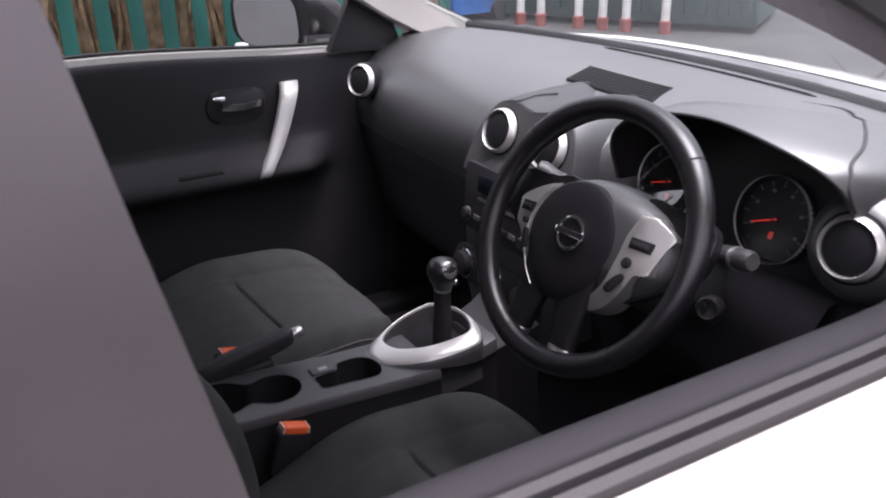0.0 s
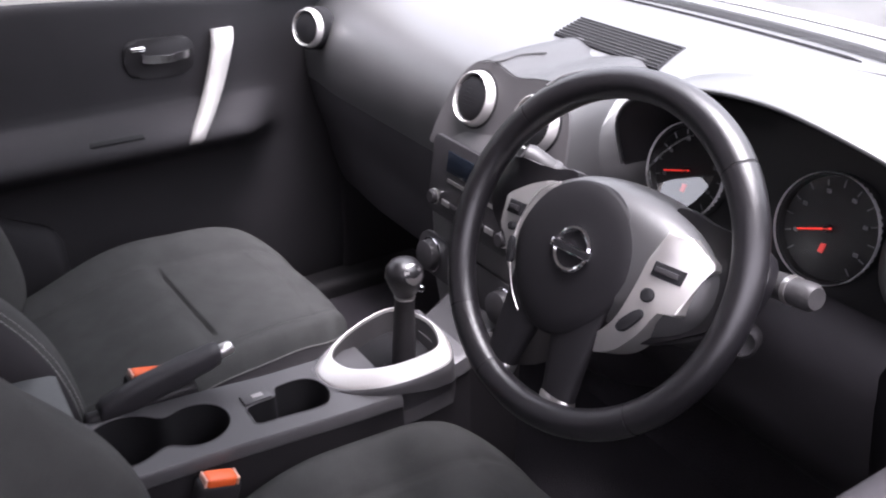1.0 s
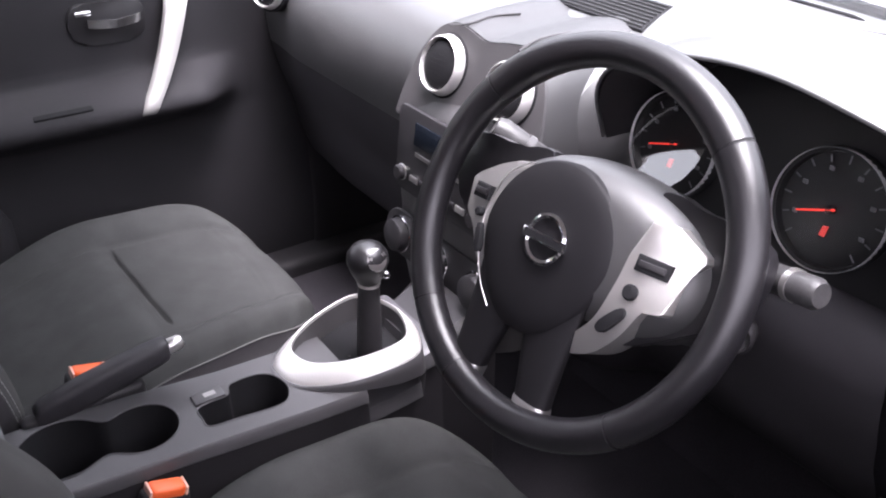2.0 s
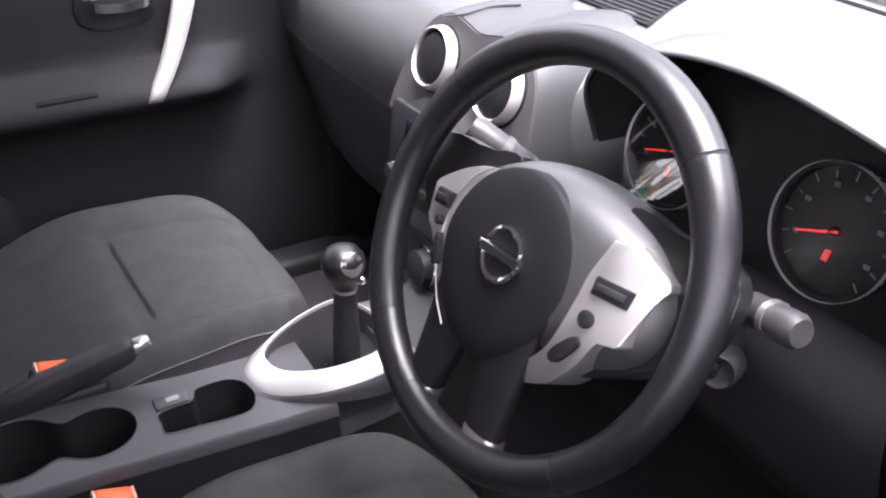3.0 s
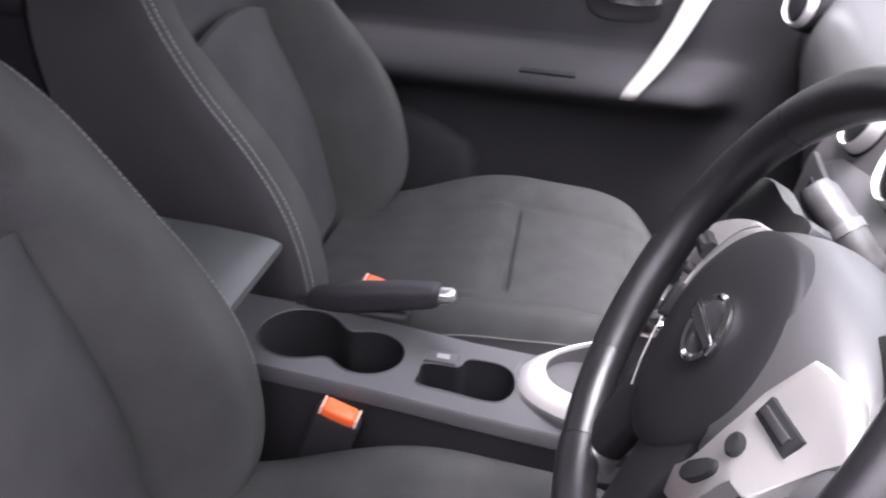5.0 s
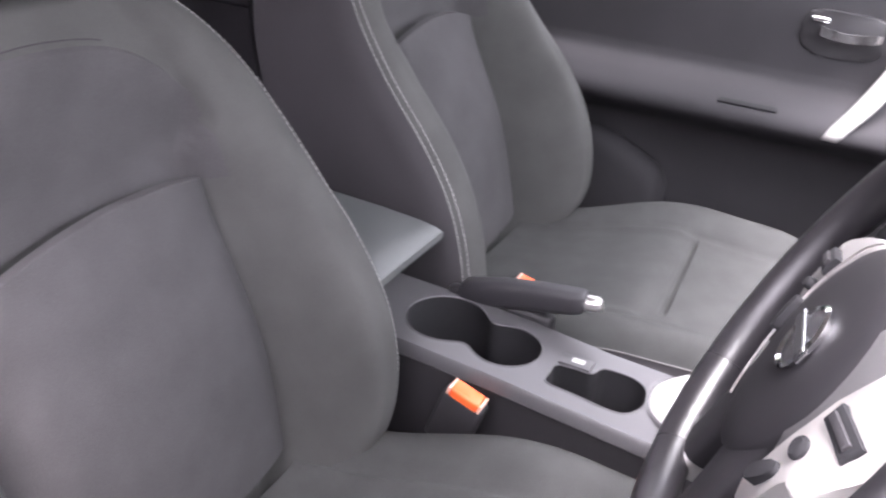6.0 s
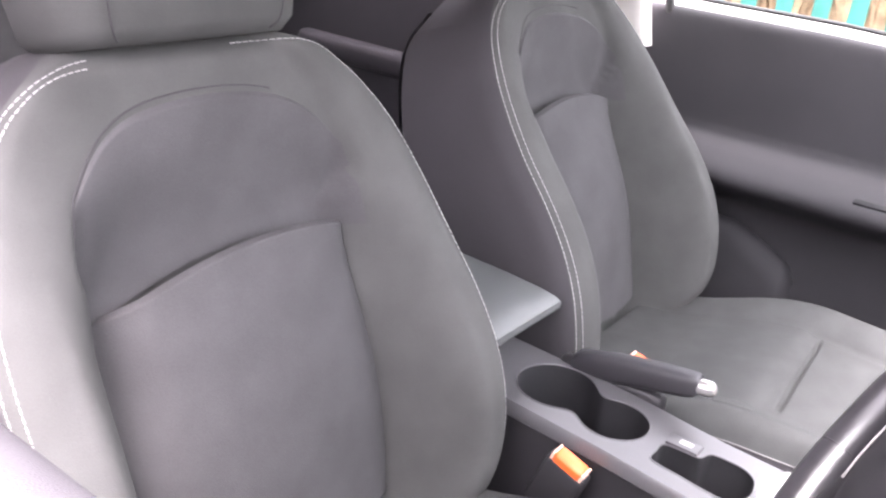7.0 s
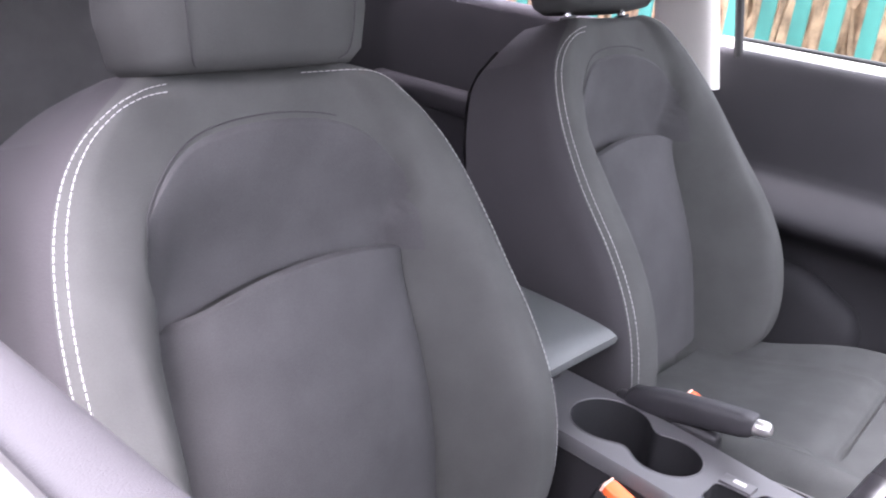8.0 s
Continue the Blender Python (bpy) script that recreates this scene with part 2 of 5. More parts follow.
def facing(at, tilt=0.0, yaw=0.0):
    """A pose whose z axis looks to the rear of the car, tilted up by tilt degrees and turned by yaw; its x axis runs to the car's right."""
    u = Vector((math.cos(radians(yaw)), math.sin(radians(yaw)), 0))
    h = Vector((-math.sin(radians(yaw)), math.cos(radians(yaw)), 0))
    v = math.sin(radians(tilt)) * h + Vector((0, 0, math.cos(radians(tilt))))
    w = u.cross(v)
    return Matrix(((u.x, v.x, w.x, at[0]), (u.y, v.y, w.y, at[1]), (u.z, v.z, w.z, at[2]), (0, 0, 0, 1)))


def arc(cx, cy, r, a0, a1, n=24, ry=None):
    return [(cx + r * math.cos(radians(a0 + (a1 - a0) * k / n)), cy + (ry or r) * math.sin(radians(a0 + (a1 - a0) * k / n))) for k in range(n + 1)]


# ---- ground and surroundings ----
g = bmesh.new()
bmesh.ops.create_grid(g, x_segments=60, y_segments=60, size=200)
part("ground", g, ASPHALT, None, "worn grey asphalt yard under the car", scaled=False, kind="structure", category="ground")


def palisade_fence(x, y0, y1, turn=0.0):
    """Green steel pales on two rails; pales are parts."""
    f = new("palisade_fence")
    f.location = (x, 0, 0)
    tagged(f, "green painted steel palisade fence along the yard", "fence")
    n = int((y1 - y0) / 0.152)
    base = plate([(-0.035, 0.05), (0.035, 0.05), (0.035, 1.75), (0.0, 1.86), (-0.035, 1.75)], 0, 0.012, Matrix(((0, 0, 1, 0), (1, 0, 0, 0), (0, 1, 0, 0), (0, 0, 0, 1))), 0.004)
    first = part("pale", base, PALE_GREEN, f, smooth=30, scaled=False)
    first.matrix_parent_inverse = Matrix.Identity(4)
    first.location = (0, y0, 0)
    for i in range(1, n):
        o = first.copy()
        scene.collection.objects.link(o)
        o.location = (0, y0 + 0.152 * i + random.uniform(-0.004, 0.004), 0)
    for z in (0.35, 1.5):
        r = part("rail", rbox((-0.03, (y0 + y1) / 2, z), (0.04, y1 - y0, 0.05), 0.005), PALE_GREEN, f, scaled=False)
        r.matrix_parent_inverse = Matrix.Identity(4)
    f.rotation_euler = (0, 0, radians(turn))
    return f


palisade_fence(-3.2, -7.0, 2.6)


def brush(x0, x1, y0, y1, count):
    """Dry stems and leaves behind the fence."""
    rng = random.Random(5)
    bm = bmesh.new()
    for _ in range(count):
        x, y, h = rng.uniform(x0, x1), rng.uniform(y0, y1), rng.uniform(0.7, 2.3)
        lean, w = Vector((rng.uniform(-0.25, 0.25), rng.uniform(-0.35, 0.35), h)), rng.uniform(0.008, 0.028)
        side = Vector((rng.uniform(-0.4, 0.4), 1, 0)).normalized() * w
        a, b = Vector((x, y, 0)), Vector((x, y, 0)) + lean
        mid = (a + b) / 2 + Vector((rng.uniform(-0.05, 0.05), rng.uniform(-0.08, 0.08), 0))
        vs = [bm.verts.new(p) for p in (a - side, a + side, mid + side * 0.9, b + side * 0.4, b - side * 0.4, mid - side * 0.9)]
        bm.faces.new((vs[0], vs[1], vs[2], vs[5]))
        bm.faces.new((vs[5], vs[2], vs[3], vs[4]))
    return bm


part("dry_brush", brush(-4.3, -3.45, -7, 2.6, 4000), BRUSHWOOD, None, "dense dry brown brushwood behind the green fence", scaled=False, smooth=0, category="brush", kind="stuff")
part("earth_bank", loft([[Vector((-3.6, y, 0)), Vector((-4.2, y, 1.3 + 0.1 * math.sin(y * 2))), Vector((-5.5, y, 2.1 + 0.15 * math.sin(y * 1.3))), Vector((-8, y, 2.2)), Vector((-8, y, 0))] for y in np.linspace(-9, 2.8, 30)]),
     BRUSHWOOD, None, "brown overgrown earth bank behind the fence", scaled=False, category="bank", kind="structure")

# unseen wall, added to cut low sky light on the driver's side
part("unseen_wall", rbox((5.6, 0, 1.15), (0.3, 30, 2.3), 0.02), material("grey_render", (0.25, 0.24, 0.23), 0.9, grain=0.3, scale=40, spot=0.2, spot_scale=1.2), None, "plain grey rendered wall, unseen, added to cut side light", scaled=False, category="wall", kind="structure")
# another unseen wall, added to close the yard at the rear
part("unseen_wall", rbox((0, -13, 1.9), (20, 0.3, 3.8), 0.02), material("grey_render_rear", (0.22, 0.21, 0.20), 0.9, grain=0.3, scale=40, spot=0.2, spot_scale=1.2), None, "plain grey rendered wall, unseen, added behind the car", scaled=False, category="wall", kind="structure")

# ---- car shell ----
SHELL = thing("car_body", (0, 0, 0.1), "white five-door car body shell with black cabin trim", "car", kind="structure")
part("floor_carpet", join(rbox((0, 0.1, 0.36), (1.5, 2.7, 0.05), 0.01), rbox((0, 1.12, 0.56), (1.45, 0.08, 0.6), 0.02, turn=Euler((radians(-35), 0, 0)).to_matrix())), CARPET, SHELL, "black carpet on the car floor")


def bow(pts, w, t):
    """A flat bar along points, w wide in y and t thick in x."""
    return loft([[p + Vector(o) for o in ((t / 2, w / 2, 0), (-t / 2, w / 2, 0), (-t / 2, -w / 2, 0), (t / 2, -w / 2, 0))] for p in map(Vector, pts)])


def round_bow(pts, w, t, n=24):
    """The same bar with a rounded section."""
    return loft([[p + Vector((t / 2 * math.copysign(abs(math.sin(a)) ** 0.6, math.sin(a)), w / 2 * math.copysign(abs(math.cos(a)) ** 0.6, math.cos(a)), 0)) for a in (2 * math.pi * k / n for k in range(n))] for p in map(Vector, pts)])


# roof, with rounded edges, and headliner below it
roof_rings, liner_rings = [], []
for y in np.linspace(-1.5, 0.50, 15):
    z = 1.545 - 0.10 * ((y + 0.45) / 0.95) ** 2
    pr = [(-0.655, -0.055), (-0.58, -0.012), (-0.3, 0.015), (0, 0.025), (0.3, 0.015), (0.58, -0.012), (0.655, -0.055)]
    roof_rings.append([Vector((x, y, z + d)) for x, d in pr] + [Vector((x * 0.98, y, z + d - 0.03)) for x, d in pr[::-1]])
    liner_rings.append([Vector((x * 0.96, y, z + d - 0.04)) for x, d in pr] + [Vector((x * 0.95, y, z + d - 0.055)) for x, d in pr[::-1]])
part("roof", loft(roof_rings), PAINT, SHELL)
part("headliner", loft(liner_rings), HEADLINER, SHELL, "pale cloth headliner")

for side in (-1, 1):
    # A-pillar, from the cowl up to the roof edge
    if side > 0:
        a_keys = [(0.715, 1.0, 1.10), (0.70, 0.80, 1.205), (0.69, 0.56, 1.332), (0.655, 0.40, 1.41), (0.60, 0.22, 1.49)]
    else:
        a_keys = [(-0.715, 0.97, 1.055), (-0.70, 0.80, 1.14), (-0.665, 0.58, 1.285), (-0.62, 0.36, 1.43), (-0.60, 0.22, 1.49)]
    a_line = smooth_line(a_keys, 6)
    rings_in, rings_out = [], []
    for p in a_line:
        w = 0.055 if side > 0 else 0.034
        lo, hi = (1.0, 1.0) if side > 0 else (0.45, 0.5)
        rings_in.append([p + Vector((-side * 0.012, dy, dz)) for dy, dz in ((-w, -0.045 * lo), (-w * 0.4, 0.01 * hi), (w * 0.9, 0.05 * hi), (w * 1.1, 0.03 * hi))] + [p + Vector((side * 0.015, dy, dz)) for dy, dz in ((w * 1.1, 0.03 * hi), (w * 0.9, 0.05 * hi), (-w * 0.4, 0.0), (-w, -0.055 * lo))])
        rings_out.append([p + Vector((side * ox, dy, dz)) for ox, dy, dz in ((0.016, -w, -0.055 * lo), (0.016, w * 1.3, 0.05 * hi), (0.045, w * 0.9, 0.03 * hi), (0.045, -w, -0.07 * lo))])
    part("a_pillar_trim", loft(rings_in), GREY_TRIM if side < 0 else PLASTIC, SHELL, "light grey moulded windscreen pillar trim" if side < 0 else "dark windscreen pillar trim")
    part("a_pillar", loft(rings_out), BLACK_PAINT, SHELL)
    # B-pillar: pale trim above, dark below
    top = [(side * 0.60, -0.33, 1.47), (side * 0.665, -0.26, 1.25), (side * 0.715, -0.22, 1.0)]
    part("b_pillar_trim", round_bow(smooth_line(top, 6), 0.12, 0.055), GREY_TRIM, SHELL, "light grey moulded pillar trim", smooth=60)
    part("b_pillar_lower_trim", bow([(side * 0.735, -0.26, 1.0), (side * 0.755, -0.26, 0.7), (side * 0.755, -0.26, 0.38)], 0.10, 0.05), DOOR_PLASTIC, SHELL)
    # rear quarter: inner rear door wall, its window frame and C-pillar
    part("rear_door_panel", join(rbox((side * 0.76, -0.75, 0.72), (0.05, 0.95, 0.72), 0.02), rbox((side * 0.735, -0.75, 0.84), (0.06, 0.6, 0.06), 0.02)), DOOR_PLASTIC, SHELL)
    part("c_pillar_trim", bow([(side * 0.58, -1.30, 1.48), (side * 0.66, -1.22, 1.25), (side * 0.74, -1.15, 1.05)], 0.28, 0.04), GREY_TRIM, SHELL)
    part("rear_side_glass", loft([[Vector((side * 0.735, -1.05, 1.06)), Vector((side * 0.735, -0.29, 1.06)), Vector((side * 0.731, -0.29, 1.06)), Vector((side * 0.731, -1.05, 1.06))], [Vector((side * 0.62, -1.1, 1.45)), Vector((side * 0.62, -0.36, 1.46)), Vector((side * 0.616, -0.36, 1.46)), Vector((side * 0.616, -1.1, 1.45))]]), REAR_GLASS, SHELL, "lightly tinted rear window")
    part("kick_panel", rbox((side * 0.745, 0.98, 0.70), (0.03, 0.44, 0.70), 0.01), PLASTIC, SHELL)
    # sill and outer flank
    part("door_sill", rbox((side * 0.735, 0.3, 0.37), (0.12, 1.3, 0.10), 0.02), PLASTIC, SHELL)
    part("flank", loft([smooth_line([(side * 0.775, y, 1.02), (side * 0.815, y, 1.005), (side * 0.85, y, 0.93), (side * (0.866 - 0.04 * step(-1.2, -1.6, y)), y, 0.78), (side * (0.862 - 0.04 * step(-1.2, -1.6, y)), y, 0.58), (side * 0.83, y, 0.40), (side * 0.78, y, 0.35)], 3) for y in np.linspace(-1.56, -0.24, 14)], closed=False), PAINT, SHELL, "white rear flank", smooth=180)
    fender = []
    for y in np.linspace(0.88, 1.90, 14):
        v = (y - 1.235 + 0.115) / 0.70
        top = 1.03 - (0.10 * v + 0.20 * v * v if v > 0 else 0)
        fender.append(smooth_line([(side * 0.715, y, top), (side * 0.765, y, top - 0.012), (side * (0.82 - 0.05 * step(1.5, 1.95, y)), y, top - 0.10), (side * (0.845 - 0.06 * step(1.5, 1.95, y)), y, 0.66), (side * (0.842 - 0.06 * step(1.5, 1.95, y)), y, 0.48), (side * 0.79, y, 0.35)], 3))
    part("fender", loft(fender, closed=False), PAINT, SHELL, "white front wing", smooth=180)
part("tailgate", join(rbox((0, -1.52, 0.75), (1.5, 0.08, 0.7), 0.03), rbox((0, -1.42, 1.45), (1.2, 0.12, 0.12), 0.03)), PLASTIC, SHELL)
part("tailgate_skin", loft([[Vector((x, -1.60 - d + 0.05 * (x / 0.8) ** 2, z)) for x in np.linspace(-0.80, 0.80, 13)] for z, d in ((1.06, -0.03), (0.98, 0.0), (0.78, 0.02), (0.58, 0.03), (0.38, 0.0))], closed=False), PAINT, SHELL, "white tailgate skin", smooth=180)
part("tailgate_glass", loft([[Vector((-0.6, -1.53, 1.1)), Vector((0.6, -1.53, 1.1)), Vector((0.6, -1.535, 1.1)), Vector((-0.6, -1.535, 1.1))], [Vector((-0.55, -1.42, 1.42)), Vector((0.55, -1.42, 1.42)), Vector((0.55, -1.425, 1.42)), Vector((-0.55, -1.425, 1.42))]]), REAR_GLASS, SHELL, "lightly tinted rear screen")
# bonnet and cowl
part("bonnet", loft([[Vector((x, 1.235 + 0.70 * v - 0.11 * (x / 0.7) ** 2, 1.072 - 0.006 * (1 - step(0.0, 0.03, v)) - 0.10 * v - 0.20 * v * v - 0.035 * (x / 0.7) ** 4)) for x in np.linspace(-0.72, 0.72, 21)] for v in (0.0, 0.01, 0.02, 0.03, 0.08, 0.2, 0.35, 0.5, 0.65, 0.8, 0.9, 1.0)], closed=False), PAINT, SHELL, "white painted bonnet", smooth=180)
part("cowl", loft([[Vector((x, 1.105 - 0.13 * (x / 0.7) ** 2 + d, 1.062 + e - 0.010 * (x / 0.7) ** 4)) for x in np.linspace(-0.72, 0.72, 21)] for d, e in ((-0.005, 0.012), (0.02, 0.017), (0.06, 0.013), (0.10, 0.007), (0.122, 0.003), (0.126, -0.03))], closed=False), material("weathered_cowl_plastic", (0.17, 0.17, 0.175), 0.42, grain=0.3, scale=200, spot=0.25), SHELL, "weathered grey cowl at the windscreen base")
ws = [[Vector((x, 1.09 - 0.13 * (x / 0.7) ** 2 - v * 0.74 + 0.03 * v * (x / 0.7) ** 2, 1.07 + v * 0.40 + 0.03 * math.sin(v * 3.1) - 0.05 * v * (x / 0.7) ** 2)) for x in np.linspace(-0.70 + 0.1 * v, 0.70 - 0.1 * v, 11)] for v in np.linspace(0, 1, 9)]
windscreen = part("windscreen", loft(ws, closed=False), GLASS, SHELL, "clear curved windscreen")
windscreen.visible_shadow = False
# nose and road wheels, so that the car closes and stands on the yard
part("nose_panel", loft([[Vector((x, 1.93 - 0.14 * (x / 0.72) ** 2 + d, z)) for x in np.linspace(-0.74, 0.74, 13)] for z, d in ((0.84, -0.02), (0.80, 0.02), (0.66, 0.05), (0.50, 0.05), (0.34, 0.0), (0.33, -0.10))], closed=False), PAINT, SHELL, smooth=60)
for side in (-1, 1):
    for y in (1.46, -1.02):
        hub = Matrix.Translation((side * 0.80, y, 0.371)) @ Euler((0, radians(90 * side), 0)).to_matrix().to_4x4()
        wheel = part("road_wheel", lathe([(0.20, -0.09), (0.27, -0.10), (0.303, -0.08), (0.306, 0.0), (0.303, 0.06), (0.27, 0.082), (0.205, 0.072)], hub, 40), RUBBER, SHELL, "black rubber tyre on a grey rim")
        part("rim", lathe([(0.205, 0.06), (0.20, 0.072), (0.17, 0.05), (0.06, 0.055), (0.03, 0.065), (0.001, 0.066)], hub, 32), BRUSHED, wheel)

# ---- dashboard ----
DASHB = thing("dashboard", (0, 0.85, 0.5), "black soft-touch car dashboard with round vents", "dashboard")


def windscreen_edge(x):
    return 1.10 - 0.13 * (x / 0.7) ** 2


def dash_profile(x):
    e = windscreen_edge(x)
    end = step(0.55, 0.74, abs(x))
    driver = step(0.105, 0.18, x) * (1 - step(0.56, 0.64, x))
    mid = (1 - step(0.10, 0.19, abs(x - 0.0)))
    f = 0.02 * end - 0.01 * mid
    pts = [(e + 0.01, 1.04), (e, 1.072), (e - 0.05, 1.082), (0.92, 1.083), (0.83, 1.074), (0.76 + f, 1.052), (0.715 + f, 1.022), (0.69 + f, 0.985), (0.68 + f, 0.94), (0.685 + f, 0.88), (0.70 + f, 0.82), (0.72 + f, 0.76), (0.735 + f, 0.69), (0.77 + f, 0.62), (0.88 + f, 0.56)]
    return [(x, y + (0.07 * driver if 0 < i else 0) * (1 if i > 4 else 0), z - 0.006 * end) for i, (y, z) in enumerate(pts)]


part("dash_pad", loft([smooth_line(dash_profile(x), 4)[:37] for x in np.linspace(-0.735, 0.12, 50)], closed=False), DASH, DASHB, smooth=180)
part("dash_pad", loft([smooth_line(dash_profile(x), 4)[:21] for x in np.linspace(0.12, 0.20, 12)], closed=False), DASH, DASHB, smooth=180)
# piece of the dash pad, split off to carry the painted shade
part("shaded_dash_cheek", loft([smooth_line(dash_profile(x), 4)[20:33] for x in np.linspace(0.12, 0.20, 12)], closed=False), SHADED_DASH, DASHB, "dash face beside the dials, shade in its colour", smooth=180)
part("dash_pad", loft([smooth_line(dash_profile(x), 4)[:33] for x in np.linspace(0.20, 0.735, 34)], closed=False), DASH, DASHB, smooth=180)
LOWER = material("dark_lower_dash_plastic", (0.044, 0.041, 0.046), 0.65, grain=0.35, scale=1000, bump=0.35, spec=0.35)
part("lower_dash", loft([smooth_line(dash_profile(x), 4)[32:] for x in np.linspace(0.12, 0.735, 40)], closed=False), LOWER, DASHB, "dark lower dashboard panel", smooth=180)
part("lower_dash", loft([smooth_line(dash_profile(x), 4)[36:] for x in np.linspace(-0.735, 0.12, 50)], closed=False), LOWER, DASHB, "dark lower dashboard panel", smooth=180)
# demister slit along the windscreen and its lip
slit = [Vector((x, 1.046 - 0.012 * (x / 0.25) ** 2, 1.0825)) for x in np.linspace(-0.262, 0.243, 30)]
part("demister_slot", tube(slit, [0.001] + [0.0032] * 28 + [0.001], 6), DARK_WELL, DASHB, "black demister slot")
part("windscreen_seal", tube([Vector((x, windscreen_edge(x) + 0.002, 1.080)) for x in np.linspace(-0.69, 0.70, 40)], 0.0075, 8), DARK_WELL, DASHB)

# speaker grille on top, with slats
gm = Matrix.Translation((-0.004, 0.857, 1.0775)) @ Euler((radians(6), 0, 0)).to_matrix().to_4x4()
SLAT = material("grey_black_slat", (0.022, 0.022, 0.023), 0.5, grain=0.2)
grille = part("speaker_grille", plate([(-0.106, -0.038), (0.108, -0.042), (0.076, 0.042), (-0.135, 0.040)], -0.004, 0.002, gm, 0.002), DARK_WELL, DASHB, "black slatted grille")
for k in range(8):
    v = -0.034 + 0.0098 * k
    part("slat", tube([gm @ Vector((-0.106 - 0.0036 * k, v, 0.003)), gm @ Vector((0.103 - 0.0036 * k, v - 0.002, 0.003))], 0.0015, 5), SLAT, grille)


def round_vent(m, r, label="round air vent with a bright silver ring"):
    """Ring, dark bowl, slats and a centre knob."""
    v = part("air_vent", lathe([(r * 1.20, -0.03), (r * 1.20, -0.004), (r * 1.10, -0.001), (r * 0.95, -0.002), (r * 0.9, -0.008), (0.001, -0.009)], m, 40), DARK_WELL, DASHB, label)
    part("vent_ring", lathe([(r * 1.10, -0.006), (r * 1.10, -0.002), (r * 1.0, 0.010), (r * 0.95, 0.0115), (r * 0.91, 0.009), (r * 0.90, -0.002)], m, 48), SILVER, v, "satin silver ring")
    part("vent_disc", lathe([(r * 0.90, -0.002), (r * 0.88, 0.005), (r * 0.82, 0.0078), (r * 0.6, 0.0102), (r * 0.3, 0.0115), (0.001, 0.0118)], m, 36), DARK_WELL, v, "dark domed vent disc")
    for k in range(9):
        h = (-0.64 + 0.16 * k) * r
        w = math.sqrt(max(0.0, (0.80 * r) ** 2 - h * h))
        line = [m @ Vector((x * w, h, 0.0119 - 0.0042 * ((x * w) ** 2 + h * h) / (0.8 * r) ** 2)) for x in np.linspace(-1, 1, 7)]
        part("vane", tube(line, 0.0006, 4), DARK_WELL, v)
    return v


round_vent(facing((-0.640, 0.671, 0.995), 12, 20), 0.0335)
FACE = facing((0.000, 0.656, 1.018), 20, 3)
vent_edge = [(-0.139, -0.085), (-0.136, -0.050), (-0.126, -0.012), (-0.110, 0.022), (-0.088, 0.045), (-0.062, 0.053), (-0.036, 0.050), (-0.004, 0.044), (0.030, 0.050), (0.062, 0.053), (0.088, 0.045), (0.108, 0.022), (0.120, -0.012), (0.128, -0.050), (0.130, -0.085)]
vent_edge = [(p.x, p.y) for p in smooth_line([Vector((x, y, 0)) for x, y in vent_edge], 4)]
part("vent_panel", plate(vent_edge, -0.012, 0.0, FACE, 0.004, 3), STACK, DASHB, "graphite panel round the twin vents")
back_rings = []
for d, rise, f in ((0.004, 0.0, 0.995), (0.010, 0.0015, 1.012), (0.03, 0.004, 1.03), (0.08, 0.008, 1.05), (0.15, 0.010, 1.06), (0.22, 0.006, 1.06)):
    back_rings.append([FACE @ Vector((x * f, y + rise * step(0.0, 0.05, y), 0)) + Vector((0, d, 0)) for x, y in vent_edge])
# housing takes the same darkened dash colour, for side light it should lack
part("vent_housing", loft(back_rings, closed=False), SHADED_DASH, DASHB, "arched housing behind the twin vents", smooth=180)
round_vent(FACE @ Matrix.Translation((-0.064, 0.0, 0.003)), 0.0352)
round_vent(FACE @ Matrix.Translation((0.061, 0.0, 0.003)), 0.0352)
part("vent_pod", lathe([(0.085, -0.13), (0.074, -0.06), (0.062, -0.024), (0.050, -0.009), (0.041, -0.005)], facing((0.574, 0.690, 1.026), 14, 10), 40), DASH, DASHB, "rounded vent housing", smooth=180)
round_vent(facing((0.574, 0.690, 1.026), 14, 10), 0.0352)
# short moulded creases over the middle vents
for crease in (((-0.058, 0.655, 1.0690), (-0.050, 0.680, 1.0695), (-0.051, 0.715, 1.0725), (-0.037, 0.747, 1.0735)), ((0.069, 0.662, 1.0690), (0.055, 0.700, 1.0715), (0.058, 0.746, 1.0735))):
    part("dash_crease", tube(smooth_line(crease, 5), 0.0014, 6), RUBBER, DASHB)

# instrument hood: an arched shell over the dials
HOOD = [(0.648, 0, 0), (0.6445, 0.0015, 0.0015), (0.649, 0.005, 0.005), (0.72, 0.006, 0.016), (0.80, -0.010, 0.018), (0.88, -0.030, 0.02), (1.00, -0.058, 0.02)]


def hood_at(k, a, out=0.0):
    """A point of the hood: k from its lip (0) to the windscreen (6), a round the arch from the outer side."""
    y, lift, grow = (float(np.interp(k, range(7), [h[i] for h in HOOD])) for i in range(3))
    c, sn = math.cos(a), math.sin(a)
    return Vector((0.40 + ((0.222 if c < 0 else 0.170) + grow + out) * c, y + 0.05 * (1 - sn) ** 2, 0.995 + 0.045 * max(0, c) ** 3 + (0.142 + lift + out) * sn ** 0.75))


